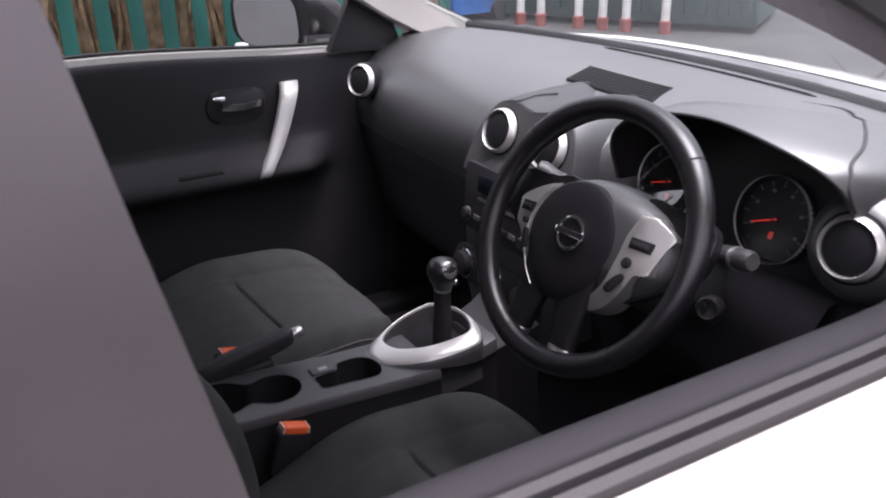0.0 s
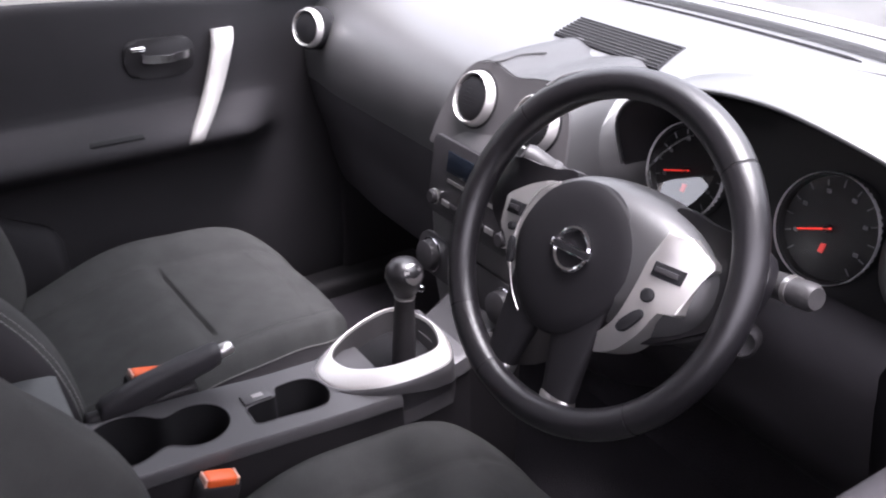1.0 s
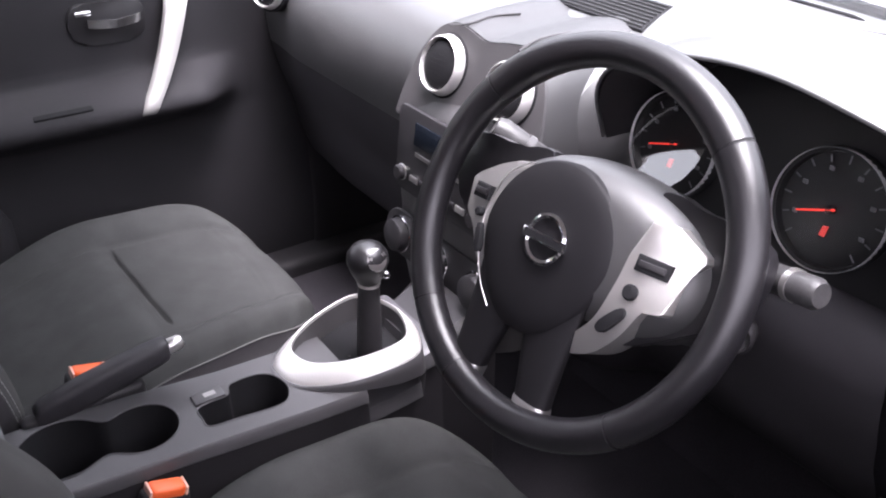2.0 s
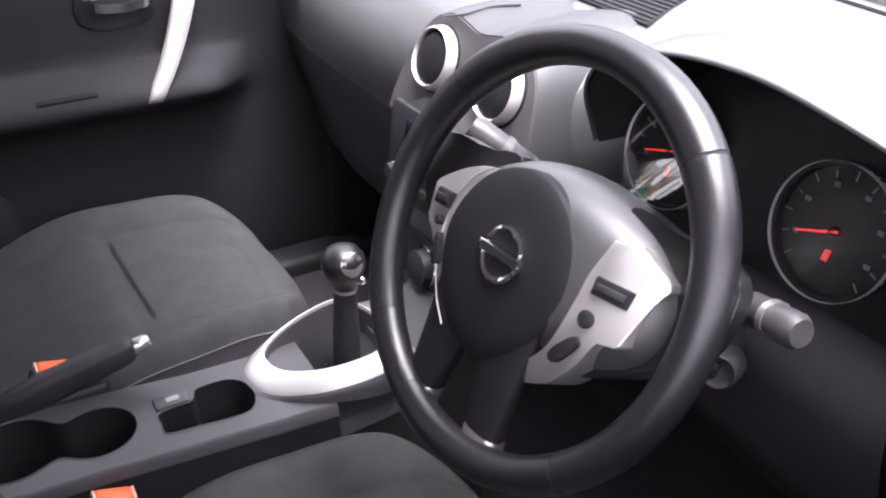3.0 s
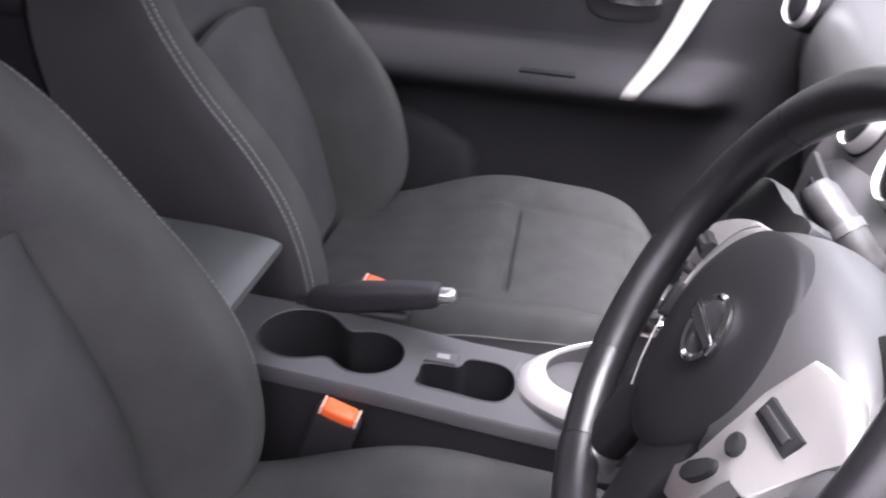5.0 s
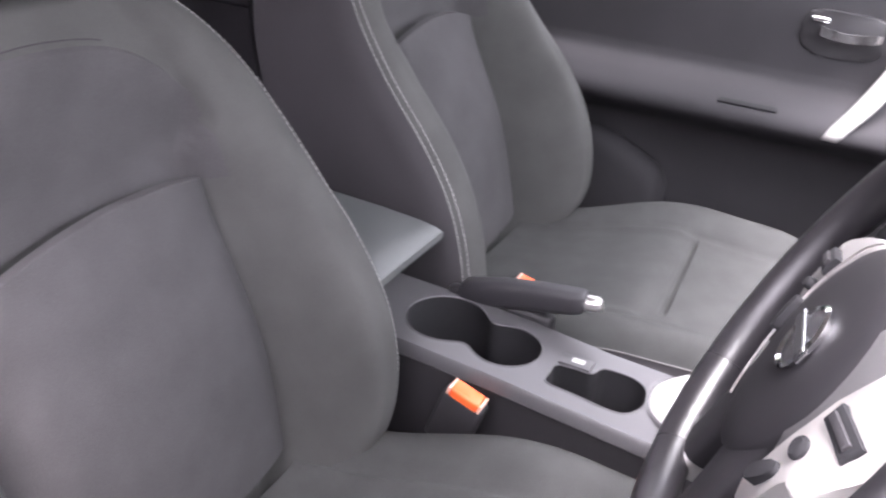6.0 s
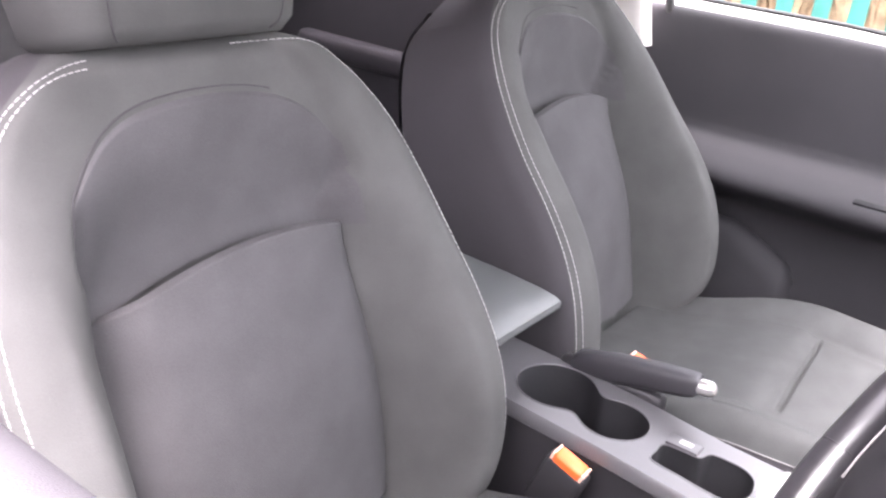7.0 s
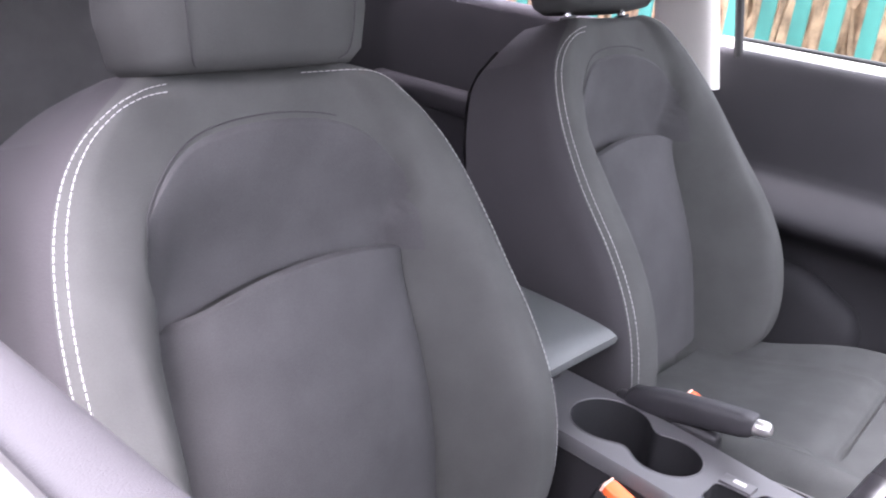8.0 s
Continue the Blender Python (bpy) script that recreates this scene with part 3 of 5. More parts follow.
hood_rings = [[hood_at(k, a) for a in np.linspace(0, math.pi, 41)] for k in range(7)]
part("instrument_hood", loft(hood_rings, closed=False), DASH, DASHB, "curved hood over the instruments", smooth=180)
inner = [[Vector((0.40 + (0.2205 if math.cos(a) < 0 else 0.1685) * s * math.cos(a), y + 0.05 * (1 - math.sin(a)) ** 2, 0.994 + 0.045 * max(0, math.cos(a)) ** 3 + 0.1415 * s * math.sin(a) ** 0.75)) for a in np.linspace(0, math.pi, 33)] for y, s in ((0.649, 1.0), (0.69, 0.985), (0.755, 0.965))]
part("hood_lining", loft(inner, closed=False), PLASTIC, DASHB, smooth=180)
groove = smooth_line([Vector((0.250, 0.990, 1.0830)), Vector((0.305, 1.003, 1.0832)), Vector((0.340, 0.990, 1.0845))] + [hood_at(k, a, 0.0006) for k, a in ((5.7, 1.717), (5.42, 1.57), (5.0, 1.374), (4.0, 1.047), (3.22, 0.78), (2.6, 0.60), (2.3, 0.44), (2.05, 0.28), (2.0, 0.12))], 5)
part("hood_joint", tube(groove, [0.0008 + 0.0016 * step(0, 12, i) for i in range(len(groove))], 8), RUBBER, DASHB, "dark joint round the hood's end")
cm = facing((0.385, 0.750, 1.02), 14, 0)
part("instrument_panel", plate(arc(0, -0.05, 0.195, 0, 180, 32, 0.152) + [(-0.195, -0.085), (0.195, -0.085)], -0.02, 0.0, cm), DIAL, DASHB, "dark instrument panel with two round dials")


def dial(cx, cz, r, needle_deg, lens_tilt, lens_turn, glass):
    m = facing((cx, 0.735, cz), 14, 0)
    d = part("dial", lathe([(r, -0.03), (r, 0.004), (r * 0.94, 0.004), (r * 0.92, -0.004), (0.001, -0.005)], m, 48), DIAL, DASHB, "round dial with a thin bright rim")
    part("dial_rim", lathe([(r * 0.998, 0.0), (r * 1.004, 0.0072), (r * 0.997, 0.0085), (r * 0.990, 0.006)], m, 56), RIM_SATIN, d, "thin bright rim")
    for k in range(13):
        a = radians(225 - 22.5 * k)
        c = Vector((math.cos(a), math.sin(a), 0)) * r
        part("mark", tube([m @ (c * 0.76 + Vector((0, 0, -0.002))), m @ (c * (0.87 if k % 2 else 0.90) + Vector((0, 0, -0.002)))], 0.0009, 4), PALE_MARK, d)
    for k in range(1, 12, 2):
        a = radians(225 - 22.5 * k)
        part("figure_bar", rbox(tuple(m @ Vector((r * 0.66 * math.cos(a), r * 0.66 * math.sin(a), -0.003))), (0.0055, 0.002, 0.0045), 0.0006, 1), PALE_MARK, d)
    a = radians(needle_deg)
    c = Vector((math.cos(a), math.sin(a), 0)) * r
    part("needle", tube([m @ (c * -0.10 + Vector((0, 0, 0.004))), m @ (c * 0.56 + Vector((0, 0, 0.004)))], [0.0012, 0.0009], 6), RED_LIT, d, "lit red needle")
    lens = part("dial_lens", lathe([(r * 0.97, 0.0105), (r * 0.6, 0.0106), (0.001, 0.0107)], m @ Euler((radians(-lens_tilt), radians(-lens_turn), 0)).to_matrix().to_4x4(), 40), glass, d, "clear dial lens")
    lens.visible_shadow = False
    part("needle_hub", lathe([(0.0045, -0.002), (0.0045, 0.003), (0.003, 0.005), (0.001, 0.005)], m, 16), PLASTIC, d)
    part("warning_mark", plate([(-0.004, -0.026), (0.001, -0.026), (0.002, -0.016), (-0.003, -0.017)], -0.004, -0.002, m), DIM_RED, d, "dim red lit symbol")
    return d


dial(0.244, 1.001, 0.0558, 197, 18.0, 11.0, SMALL_GLASS)
dial(0.432, 1.004, 0.0568, 201, 1.5, 0.0, LOW_GLASS)

# centre stack
stack_sec = []
for z, yf, hw in ((1.008, 0.74, 0.10), (1.002, 0.705, 0.122), (0.985, 0.650, 0.126), (0.95, 0.627, 0.133), (0.88, 0.618, 0.136), (0.80, 0.618, 0.130), (0.74, 0.612, 0.12), (0.68, 0.62, 0.115)):
    r = 0.025
    half = [(hw, 0.80), (hw + 0.004, yf + 0.06), (hw, yf + r), (hw - r * 0.4, yf + r * 0.3), (hw - r, yf), (hw * 0.4, yf - 0.006)]
    stack_sec.append([Vector((-0.015 + x, y, z)) for x, y in half] + [Vector((-0.015 - x, y, z)) for x, y in half[::-1]])
part("centre_console_face", loft(stack_sec), STACK, DASHB, "black centre stack")


def on_stack(x, z, out=0.0):
    y = float(np.interp(z, [0.74, 0.80, 0.88, 0.95, 1.01], [0.606, 0.612, 0.612, 0.621, 0.649]))
    return facing((x, y - out, z), 8, 0)


radio = part("radio", plate(arc(0.09, 0.045, 0.012, 0, 90, 4) + arc(-0.09, 0.045, 0.012, 90, 180, 4) + arc(-0.085, -0.045, 0.012, 180, 270, 4) + arc(0.085, -0.045, 0.012, 270, 360, 4), 0, 0.006, on_stack(-0.015, 0.905), 0.002), PLASTIC, DASHB, "black radio with a small display")
part("display", plate([(-0.06, 0.012), (0.06, 0.012), (0.06, 0.042), (-0.06, 0.042)], 0.006, 0.008, on_stack(-0.015, 0.905), 0.001), SCREEN, radio, "dark blue display")
part("cd_slot", plate([(-0.055, -0.002), (0.055, -0.002), (0.055, 0.003), (-0.055, 0.003)], 0.006, 0.0075, on_stack(-0.015, 0.905)), BRUSHED, radio)
for x in (-0.098, 0.068):
    knob = part("knob", lathe([(0.0105, 0.0), (0.010, 0.010), (0.008, 0.012), (0.001, 0.012)], on_stack(x, 0.872, 0.004), 24), PLASTIC, radio, "small black knob")
    part("knob_ring", lathe([(0.0115, 0.0), (0.0115, 0.004), (0.0100, 0.005)], on_stack(x, 0.872, 0.004), 28), BRUSHED, knob, "thin metal ring")
for k in range(6):
    part("radio_button", plate([(-0.009, -0.004), (0.009, -0.004), (0.009, 0.004), (-0.009, 0.004)], 0, 0.005, on_stack(-0.068 + 0.021 * k, 0.872, 0.005), 0.001), BRUSHED if k in (0, 5) else PLASTIC, radio)
climate = part("climate_panel", plate(arc(0.1, 0.0, 0.032, -90, 90, 8) + arc(-0.1, 0.0, 0.032, 90, 270, 8), 0, 0.005, on_stack(-0.015, 0.775), 0.002), PLASTIC, DASHB, "heater control panel with three dials")
for x in (-0.105, -0.015, 0.075):
    k = part("heater_dial", lathe([(0.024, 0.0), (0.022, 0.016), (0.018, 0.018), (0.001, 0.018)], on_stack(x, 0.775, 0.004), 28), PLASTIC, climate)
    part("dial_ring", lathe([(0.0265, 0.0), (0.0265, 0.004), (0.0245, 0.005), (0.0235, 0.0)], on_stack(x, 0.775, 0.004), 32), CHROME, k, "thin chrome ring")

# lower driver panel, column shroud, stalks and ignition
part("knee_panel", loft([[Vector((x, y + 0.02 * abs(x - 0.4), z)) for y, z in ((0.765, 0.935), (0.715, 0.930), (0.692, 0.905), (0.70, 0.86), (0.72, 0.78), (0.76, 0.70), (0.86, 0.66))] for x in np.linspace(0.13, 0.54, 16)], closed=False), LOWER, DASHB, "dark knee panel under the wheel", smooth=180)
WHEEL = facing((0.342, 0.499, 1.007), 27.1, 6.1)
shroud = []
for h, rx, ry, dy in ((-0.045, 0.035, 0.030, 0.0), (-0.05, 0.052, 0.048, 0.0), (-0.075, 0.066, 0.058, -0.004), (-0.12, 0.074, 0.060, -0.008), (-0.17, 0.078, 0.06, -0.014), (-0.24, 0.08, 0.06, -0.02)):
    shroud.append([WHEEL @ Vector((rx * math.copysign(abs(math.cos(a)) ** 0.7, math.cos(a)), dy + ry * math.copysign(abs(math.sin(a)) ** 0.8, math.sin(a)), h)) for a in (2 * math.pi * k / 32 for k in range(32))])
column = part("column_shroud", loft(shroud), DASH, DASHB, "black steering column shroud")


STALK = material("worn_stalk_plastic", (0.034, 0.033, 0.034), 0.45, grain=0.4, scale=300, bump=0.2, spot=0.35, spot_scale=60)


def stalk(a, b, c, knob, collar, collar_label=""):
    s = part("stalk", tube(smooth_line([WHEEL @ Vector(p) for p in (a, ((a[0] + b[0]) / 2, (a[1] + b[1]) / 2 + 0.004, (a[2] + b[2]) / 2), b)], 5), [0.007] * 5 + [0.008] * 6, 12), STALK, DASHB, "worn grey-black switch stalk")
    part("stalk_grip", tube([WHEEL @ Vector(b), WHEEL @ Vector([b[i] + (c[i] - b[i]) * 0.1 for i in range(3)]), WHEEL @ Vector([b[i] + (c[i] - b[i]) * 0.9 for i in range(3)]), WHEEL @ Vector(c)], [0.008, knob, knob * 1.05, knob * 0.8], 16), STALK, s)
    ring = [b[i] + (c[i] - b[i]) * 0.45 for i in range(3)]
    part("stalk_collar", tube([WHEEL @ Vector(ring), WHEEL @ Vector([ring[i] + (c[i] - b[i]) * 0.10 for i in range(3)])], knob * 1.12, 16), collar, s, collar_label)
    return s


stalk((-0.05, 0.02, -0.115), (-0.125, 0.040, -0.118), (-0.176, 0.060, -0.062), 0.0140, STACK)
stalk((0.05, 0.020, -0.085), (0.140, 0.036, -0.078), (0.192, 0.040, -0.060), 0.0122, BRUSHED, "worn metal collar")
ign = part("ignition_barrel", lathe([(0.016, -0.03), (0.016, 0.004), (0.013, 0.008), (0.012, 0.0), (0.001, 0.0)], facing((0.432, 0.632, 0.906), 20, 30), 28), PLASTIC, DASHB, "black ignition barrel")
part("key_slot", rbox((0.430, 0.631, 0.906), (0.003, 0.012, 0.014), 0.001), DARK_WELL, ign)

# ---- steering wheel ----
SW = thing("steering_wheel", WHEEL @ Vector((0, 0, -0.04)), "black leather steering wheel with satin silver spoke trims", "steering wheel")


def rim_at(deg, r=0.162, h=0.0):
    return Vector((r * math.cos(radians(deg)), r * math.sin(radians(deg)), h))


def rim_tube(a0, a1, n=40, thick=1.0):
    pts, rad = [], []
    for k in range(n + 1):
        a = a0 + (a1 - a0) * k / n
        grip = 0.0150 + 0.0018 * math.exp(-(((a % 360) - 52) / 22) ** 2) + 0.0018 * math.exp(-(((a % 360) - 132) / 22) ** 2)
        pts.append(WHEEL @ rim_at(a))
        rad.append(grip * thick)
    return tube(pts, rad, 16)


SEAMS = (46, 142, 222, 249, 314)
for a0, a1 in zip(SEAMS, SEAMS[1:] + (SEAMS[0] + 360,)):
    part("rim_section", rim_tube(a0 + 0.35, a1 - 0.35, max(6, int((a1 - a0) / 4))), LEATHER, SW, "smooth black leather rim section")
for a in SEAMS:
    part("rim_seam", rim_tube(a - 0.8, a + 0.8, 2, 0.965), SEAM, SW, "dark stitched seam")

# airbag cover: domed, egg-shaped
cover = []
for s, h in ((1.0, -0.014), (1.0, 0.002), (0.987, 0.0048), (0.955, 0.0068), (0.8, 0.0100), (0.6, 0.0125), (0.3, 0.0142), (0.1, 0.0146)):
    ring = []
    for k in range(48):
        a = 2 * math.pi * k / 48
        x, y = math.cos(a), math.sin(a)
        rx = 0.0715
        ry = 0.073 if y > 0 else 0.080
        squeeze = 1 - 0.16 * max(0, -y)
        ring.append(WHEEL @ Vector((-0.013 + s * rx * x * squeeze, -0.010 + s * ry * y, h)))
    cover.append(ring)
part("airbag_cover", loft(cover), AIRBAG, SW, "domed black airbag cover")
shell_rings = []
for f, h in ((1.0, -0.048), (1.0, -0.041), (0.985, -0.031), (0.93, -0.017), (0.83, -0.0055), (0.70, 0.002), (0.55, 0.0065)):
    shell_rings.append([WHEEL @ Vector((0.006 + f * (0.131 if math.cos(a) > 0 else 0.112) * math.cos(a), 0.004 + f * (0.071 if math.sin(a) > 0 else 0.070) * math.copysign(abs(math.sin(a)) ** 0.85, math.sin(a)), h)) for a in (2 * math.pi * k / 56 for k in range(56))])
part("hub_shell", loft(shell_rings), material("hub_shell_plastic", (0.046, 0.0455, 0.047), 0.42, grain=0.25, scale=1500, bump=0.2, spec=1.0), SW, "grey-black moulded hub shell", smooth=180)
# back plate that carries the spokes
backp = []
for s, h in ((0.8, -0.045), (1.0, -0.035), (1.0, -0.014), (0.9, -0.010)):
    backp.append([WHEEL @ Vector((0.005 + s * 0.092 * math.copysign(abs(math.cos(a)) ** 0.8, math.cos(a)), -0.004 + s * 0.062 * math.sin(a), h)) for a in (2 * math.pi * k / 40 for k in range(40))])
part("hub_body", loft(backp), AIRBAG, SW)


def lean_out(bm):
    """The driver-side switch panel leans away towards the rim."""
    for v in bm.verts:
        v.co.z -= 0.38 * max(0.0, v.co.x - 0.079) * step(-0.03, 0.02, v.co.y)
    return bm


def on_wheel(bm):
    lean_out(bm).transform(WHEEL)
    return bm


def spoke(outline, lo, hi, mat, name, label="", crisp=False):
    edge = outline if crisp else [(p.x, p.y) for p in smooth_line([Vector((x, y, 0)) for x, y in outline], 5, True)]
    if not crisp:
        return part(name, plate(edge, lo, hi, WHEEL, 0.0015, 2), mat, SW, label)
    bm = plate(edge, lo, hi, None, 0.0015, 2)
    bmesh.ops.triangulate(bm, faces=bm.faces)
    bmesh.ops.subdivide_edges(bm, edges=bm.edges, cuts=2, use_grid_fill=True)
    for v in bm.verts:
        v.co.z -= 3.0 * max(0.0, -v.co.y - 0.01) ** 2 + 0.9 * max(0.0, v.co.y) ** 2
    lean_out(bm)
    bm.transform(WHEEL)
    return part(name, bm, mat, SW, label)


spoke([(0.055, 0.060), (0.10, 0.066), (0.158, 0.058), (0.162, 0.01), (0.135, -0.02), (0.06, -0.06)], -0.036, -0.020, LEATHER, "spoke")
spoke([(-0.055, 0.056), (-0.10, 0.056), (-0.158, 0.052), (-0.162, 0.01), (-0.135, -0.02), (-0.06, -0.06)], -0.036, -0.020, LEATHER, "spoke")
def leg_ring(a, b, f, grow=1.0):
    """A cross-section of a lower spoke, f from the hub (0) to the rim (1)."""
    cx, cy = a + (b - a) * f, -0.035 - 0.122 * f
    w, h, up = (0.034 - 0.026 * f + 0.008 * f * f) * grow, 0.003 - 0.013 * f, (0.005 + 0.004 * f) * grow
    return [WHEEL @ Vector((cx + w * math.copysign(abs(math.cos(t)) ** 0.75, math.cos(t)), cy, h + (up if math.sin(t) > 0 else 0.020) * math.sin(t))) for t in (2 * math.pi * k / 24 for k in range(24))]


for a, b in ((0.014, 0.026), (-0.040, -0.060)):
    leg = part("lower_spoke", loft([leg_ring(a, b, f) for f in np.linspace(0, 1, 14)]), AIRBAG, SW, "black lower spoke running into the hub", smooth=180)
    part("spoke_end_cap", loft([leg_ring(a, b, f, g) for f, g in ((0.86, 1.0), (0.88, 1.08), (0.985, 1.10), (1.0, 1.02))]), BRUSHED, leg, "worn silver end cap", smooth=60)


def along(*pts):
    return [(p.x, p.y) for p in smooth_line([Vector((x, y, 0)) for x, y in pts], 4)]


trim_r = spoke([(0.077, 0.046), (0.096, 0.049), (0.122, 0.036), (0.124, 0.031), (0.117, 0.018), (0.115, -0.016), (0.112, -0.019)] + along((0.100, -0.020), (0.096, -0.028), (0.087, -0.047), (0.068, -0.070), (0.046, -0.083), (0.026, -0.088)) + along((0.026, -0.082), (0.048, -0.060), (0.061, -0.040), (0.068, -0.009), (0.070, 0.019)), -0.030, 0.009, SPOKE_SILVER, "spoke_trim", "satin silver spoke trim with switches", True)
SWITCH_GREY = material("grey_switch_panel", (0.26, 0.255, 0.25), 0.4, metal=0.4, grain=0.15, scale=1500)
trim_l = spoke([(-0.055, 0.050)] + along((-0.070, 0.047), (-0.090, 0.037), (-0.113, 0.020)) + [(-0.116, 0.016), (-0.111, -0.012)] + along((-0.104, -0.017), (-0.095, -0.028), (-0.086, -0.046), (-0.068, -0.067), (-0.046, -0.084)) + along((-0.050, -0.075), (-0.070, -0.046), (-0.077, -0.022), (-0.077, 0.003), (-0.070, 0.027)), -0.030, 0.006, SWITCH_GREY, "spoke_trim", "grey switch panel with a thin silver edge", True)
part("silver_edge", tube([WHEEL @ Vector((p.x, p.y, 0.0068)) for p in smooth_line([(-0.056, 0.050, 0), (-0.076, 0.033, 0), (-0.0855, 0.006, 0), (-0.0855, -0.018, 0), (-0.079, -0.042, 0), (-0.063, -0.067, 0), (-0.046, -0.083, 0)], 6)], 0.0006, 8), BRUSHED, trim_l, "thin silver edge")
for t, s in ((trim_r, 1), (trim_l, -1)):
    cx, cy, w = (0.0920, 0.013, 0.0135) if s > 0 else (-0.0955, 0.0085, 0.0095)
    part("rocker_switch", on_wheel(plate([(cx - w, cy - 0.007), (cx + w, cy - 0.0065), (cx + w, cy + 0.007), (cx - w, cy + 0.0065)], 0.005, 0.0115, None, 0.002)), DARK_WELL, t, "black rocker switch")
    part("rocker_bar", on_wheel(plate([(cx - w * 0.75, cy - 0.0025), (cx + w * 0.75, cy - 0.002), (cx + w * 0.75, cy + 0.003), (cx - w * 0.75, cy + 0.0025)], 0.0115, 0.0135, None, 0.001)), PLASTIC, t)
    bx, by, br = (0.0835, -0.0115, 0.0066) if s > 0 else (-0.092, -0.010, 0.0042)
    part("switch_button", on_wheel(lathe([(br, 0.004), (br, 0.0105), (br * 0.75, 0.012), (0.001, 0.012)], Matrix.Translation((bx, by, 0)), 20)), DARK_WELL, t)
    keys = ((0.066, -0.046), (0.073, -0.051), (0.087, -0.031), (0.081, -0.026)) if s > 0 else ((-0.088, -0.022), (-0.083, -0.020), (-0.077, -0.040), (-0.081, -0.043))
    part("switch_button", on_wheel(plate([(p.x, p.y) for p in smooth_line([(x, y, 0) for x, y in keys], 5, True)], 0.004, 0.0112, None, 0.0015)), DARK_WELL, t)
# emblem: plain ring with a bar, drawn as shapes
lg = WHEEL @ Matrix.Translation((-0.006, -0.004, 0.0142)) @ Matrix.Scale(0.9, 4)
emblem = part("emblem", lathe([(0.0235, 0.0), (0.0240, 0.003), (0.0215, 0.0045), (0.0190, 0.003), (0.0190, 0.0)], lg @ Matrix.Diagonal((1, 1.04, 1, 1)), 40), CHROME, SW, "chrome ring emblem with a plain bar")
part("emblem_bar", plate([(-0.027, -0.0048), (0.027, -0.0048), (0.027, 0.0048), (-0.027, 0.0048)], 0.001, 0.0055, lg, 0.001), CHROME, emblem)
part("emblem_inlay", plate([(-0.024, -0.0032), (0.024, -0.0032), (0.024, 0.0032), (-0.024, 0.0032)], 0.0055, 0.006, lg), DARK_WELL, emblem)

# ---- centre console ----
CON = thing("center_console", (0.02, 0.2, 0.38), "graphite grey centre console with cup holders and open tray", "console")
TOP = 0.716


def arc_between(cx, cy, r, p, q, ccw, n=20):
    a, b = math.atan2(p[1] - cy, p[0] - cx), math.atan2(q[1] - cy, q[0] - cx)
    if ccw and b < a:
        b += 2 * math.pi
    if not ccw and b > a:
        b -= 2 * math.pi
    return [(cx + r * math.cos(a + (b - a) * k / n), cy + r * math.sin(a + (b - a) * k / n)) for k in range(n + 1)]


w1, w2 = (-0.018, 0.148), (0.039, 0.158)
cups = arc_between(0.003, 0.110, 0.050, w2, w1, False, 30) + arc_between(0.018, 0.192, 0.042, w1, w2, False, 28)
for _ in range(4):
    cups = [((cups[i - 1][0] + 2 * cups[i][0] + cups[(i + 1) % len(cups)][0]) / 4, (cups[i - 1][1] + 2 * cups[i][1] + cups[(i + 1) % len(cups)][1]) / 4) for i in range(len(cups))]
tray = [(p.x, p.y) for p in smooth_line([Vector((x, y, 0)) for x, y in ((0.022, 0.254), (0.018, 0.272), (0.017, 0.292), (0.004, 0.298), (-0.001, 0.306), (0.000, 0.335), (0.014, 0.352), (0.040, 0.357), (0.062, 0.348), (0.068, 0.330), (0.063, 0.290), (0.058, 0.256), (0.040, 0.253))], 4, True)]
edge_r = [(0.066, -0.02), (0.070, 0.08), (0.078, 0.2), (0.088, 0.30), (0.095, 0.37), (0.099, 0.43)]
edge_l = [(-0.028, 0.43), (-0.028, 0.37), (-0.032, 0.30), (-0.046, 0.2), (-0.056, 0.08), (-0.060, -0.02)]
part("console_top", holed(edge_r + edge_l, (cups, tray), TOP), CONSOLE, CON, "graphite grey console top plate", smooth=0)
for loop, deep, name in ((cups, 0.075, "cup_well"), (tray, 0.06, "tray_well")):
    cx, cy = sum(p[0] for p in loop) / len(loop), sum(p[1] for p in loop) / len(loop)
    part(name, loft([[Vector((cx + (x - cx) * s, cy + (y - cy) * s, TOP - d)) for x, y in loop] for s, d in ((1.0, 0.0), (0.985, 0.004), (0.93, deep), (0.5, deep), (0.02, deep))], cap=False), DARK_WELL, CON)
    part("well_lip", tube([(x, y, TOP + 0.0002) for x, y in loop], 0.0010, 6, True), CONSOLE, CON)
outline = edge_r + edge_l
rim_rings = []
for d, grow in ((0.0, 0.0), (-0.004, 0.003), (-0.016, 0.005), (-0.018, 0.003), (-0.12, 0.008), (-0.34, 0.03)):
    rim_rings.append([Vector((x + math.copysign(grow, x - 0.02), y, TOP + d)) for x, y in outline])
part("console_rim", loft(rim_rings[:4], cap=False), CONSOLE, CON)
part("console_side", loft(rim_rings[3:], cap=False), PLASTIC, CON)
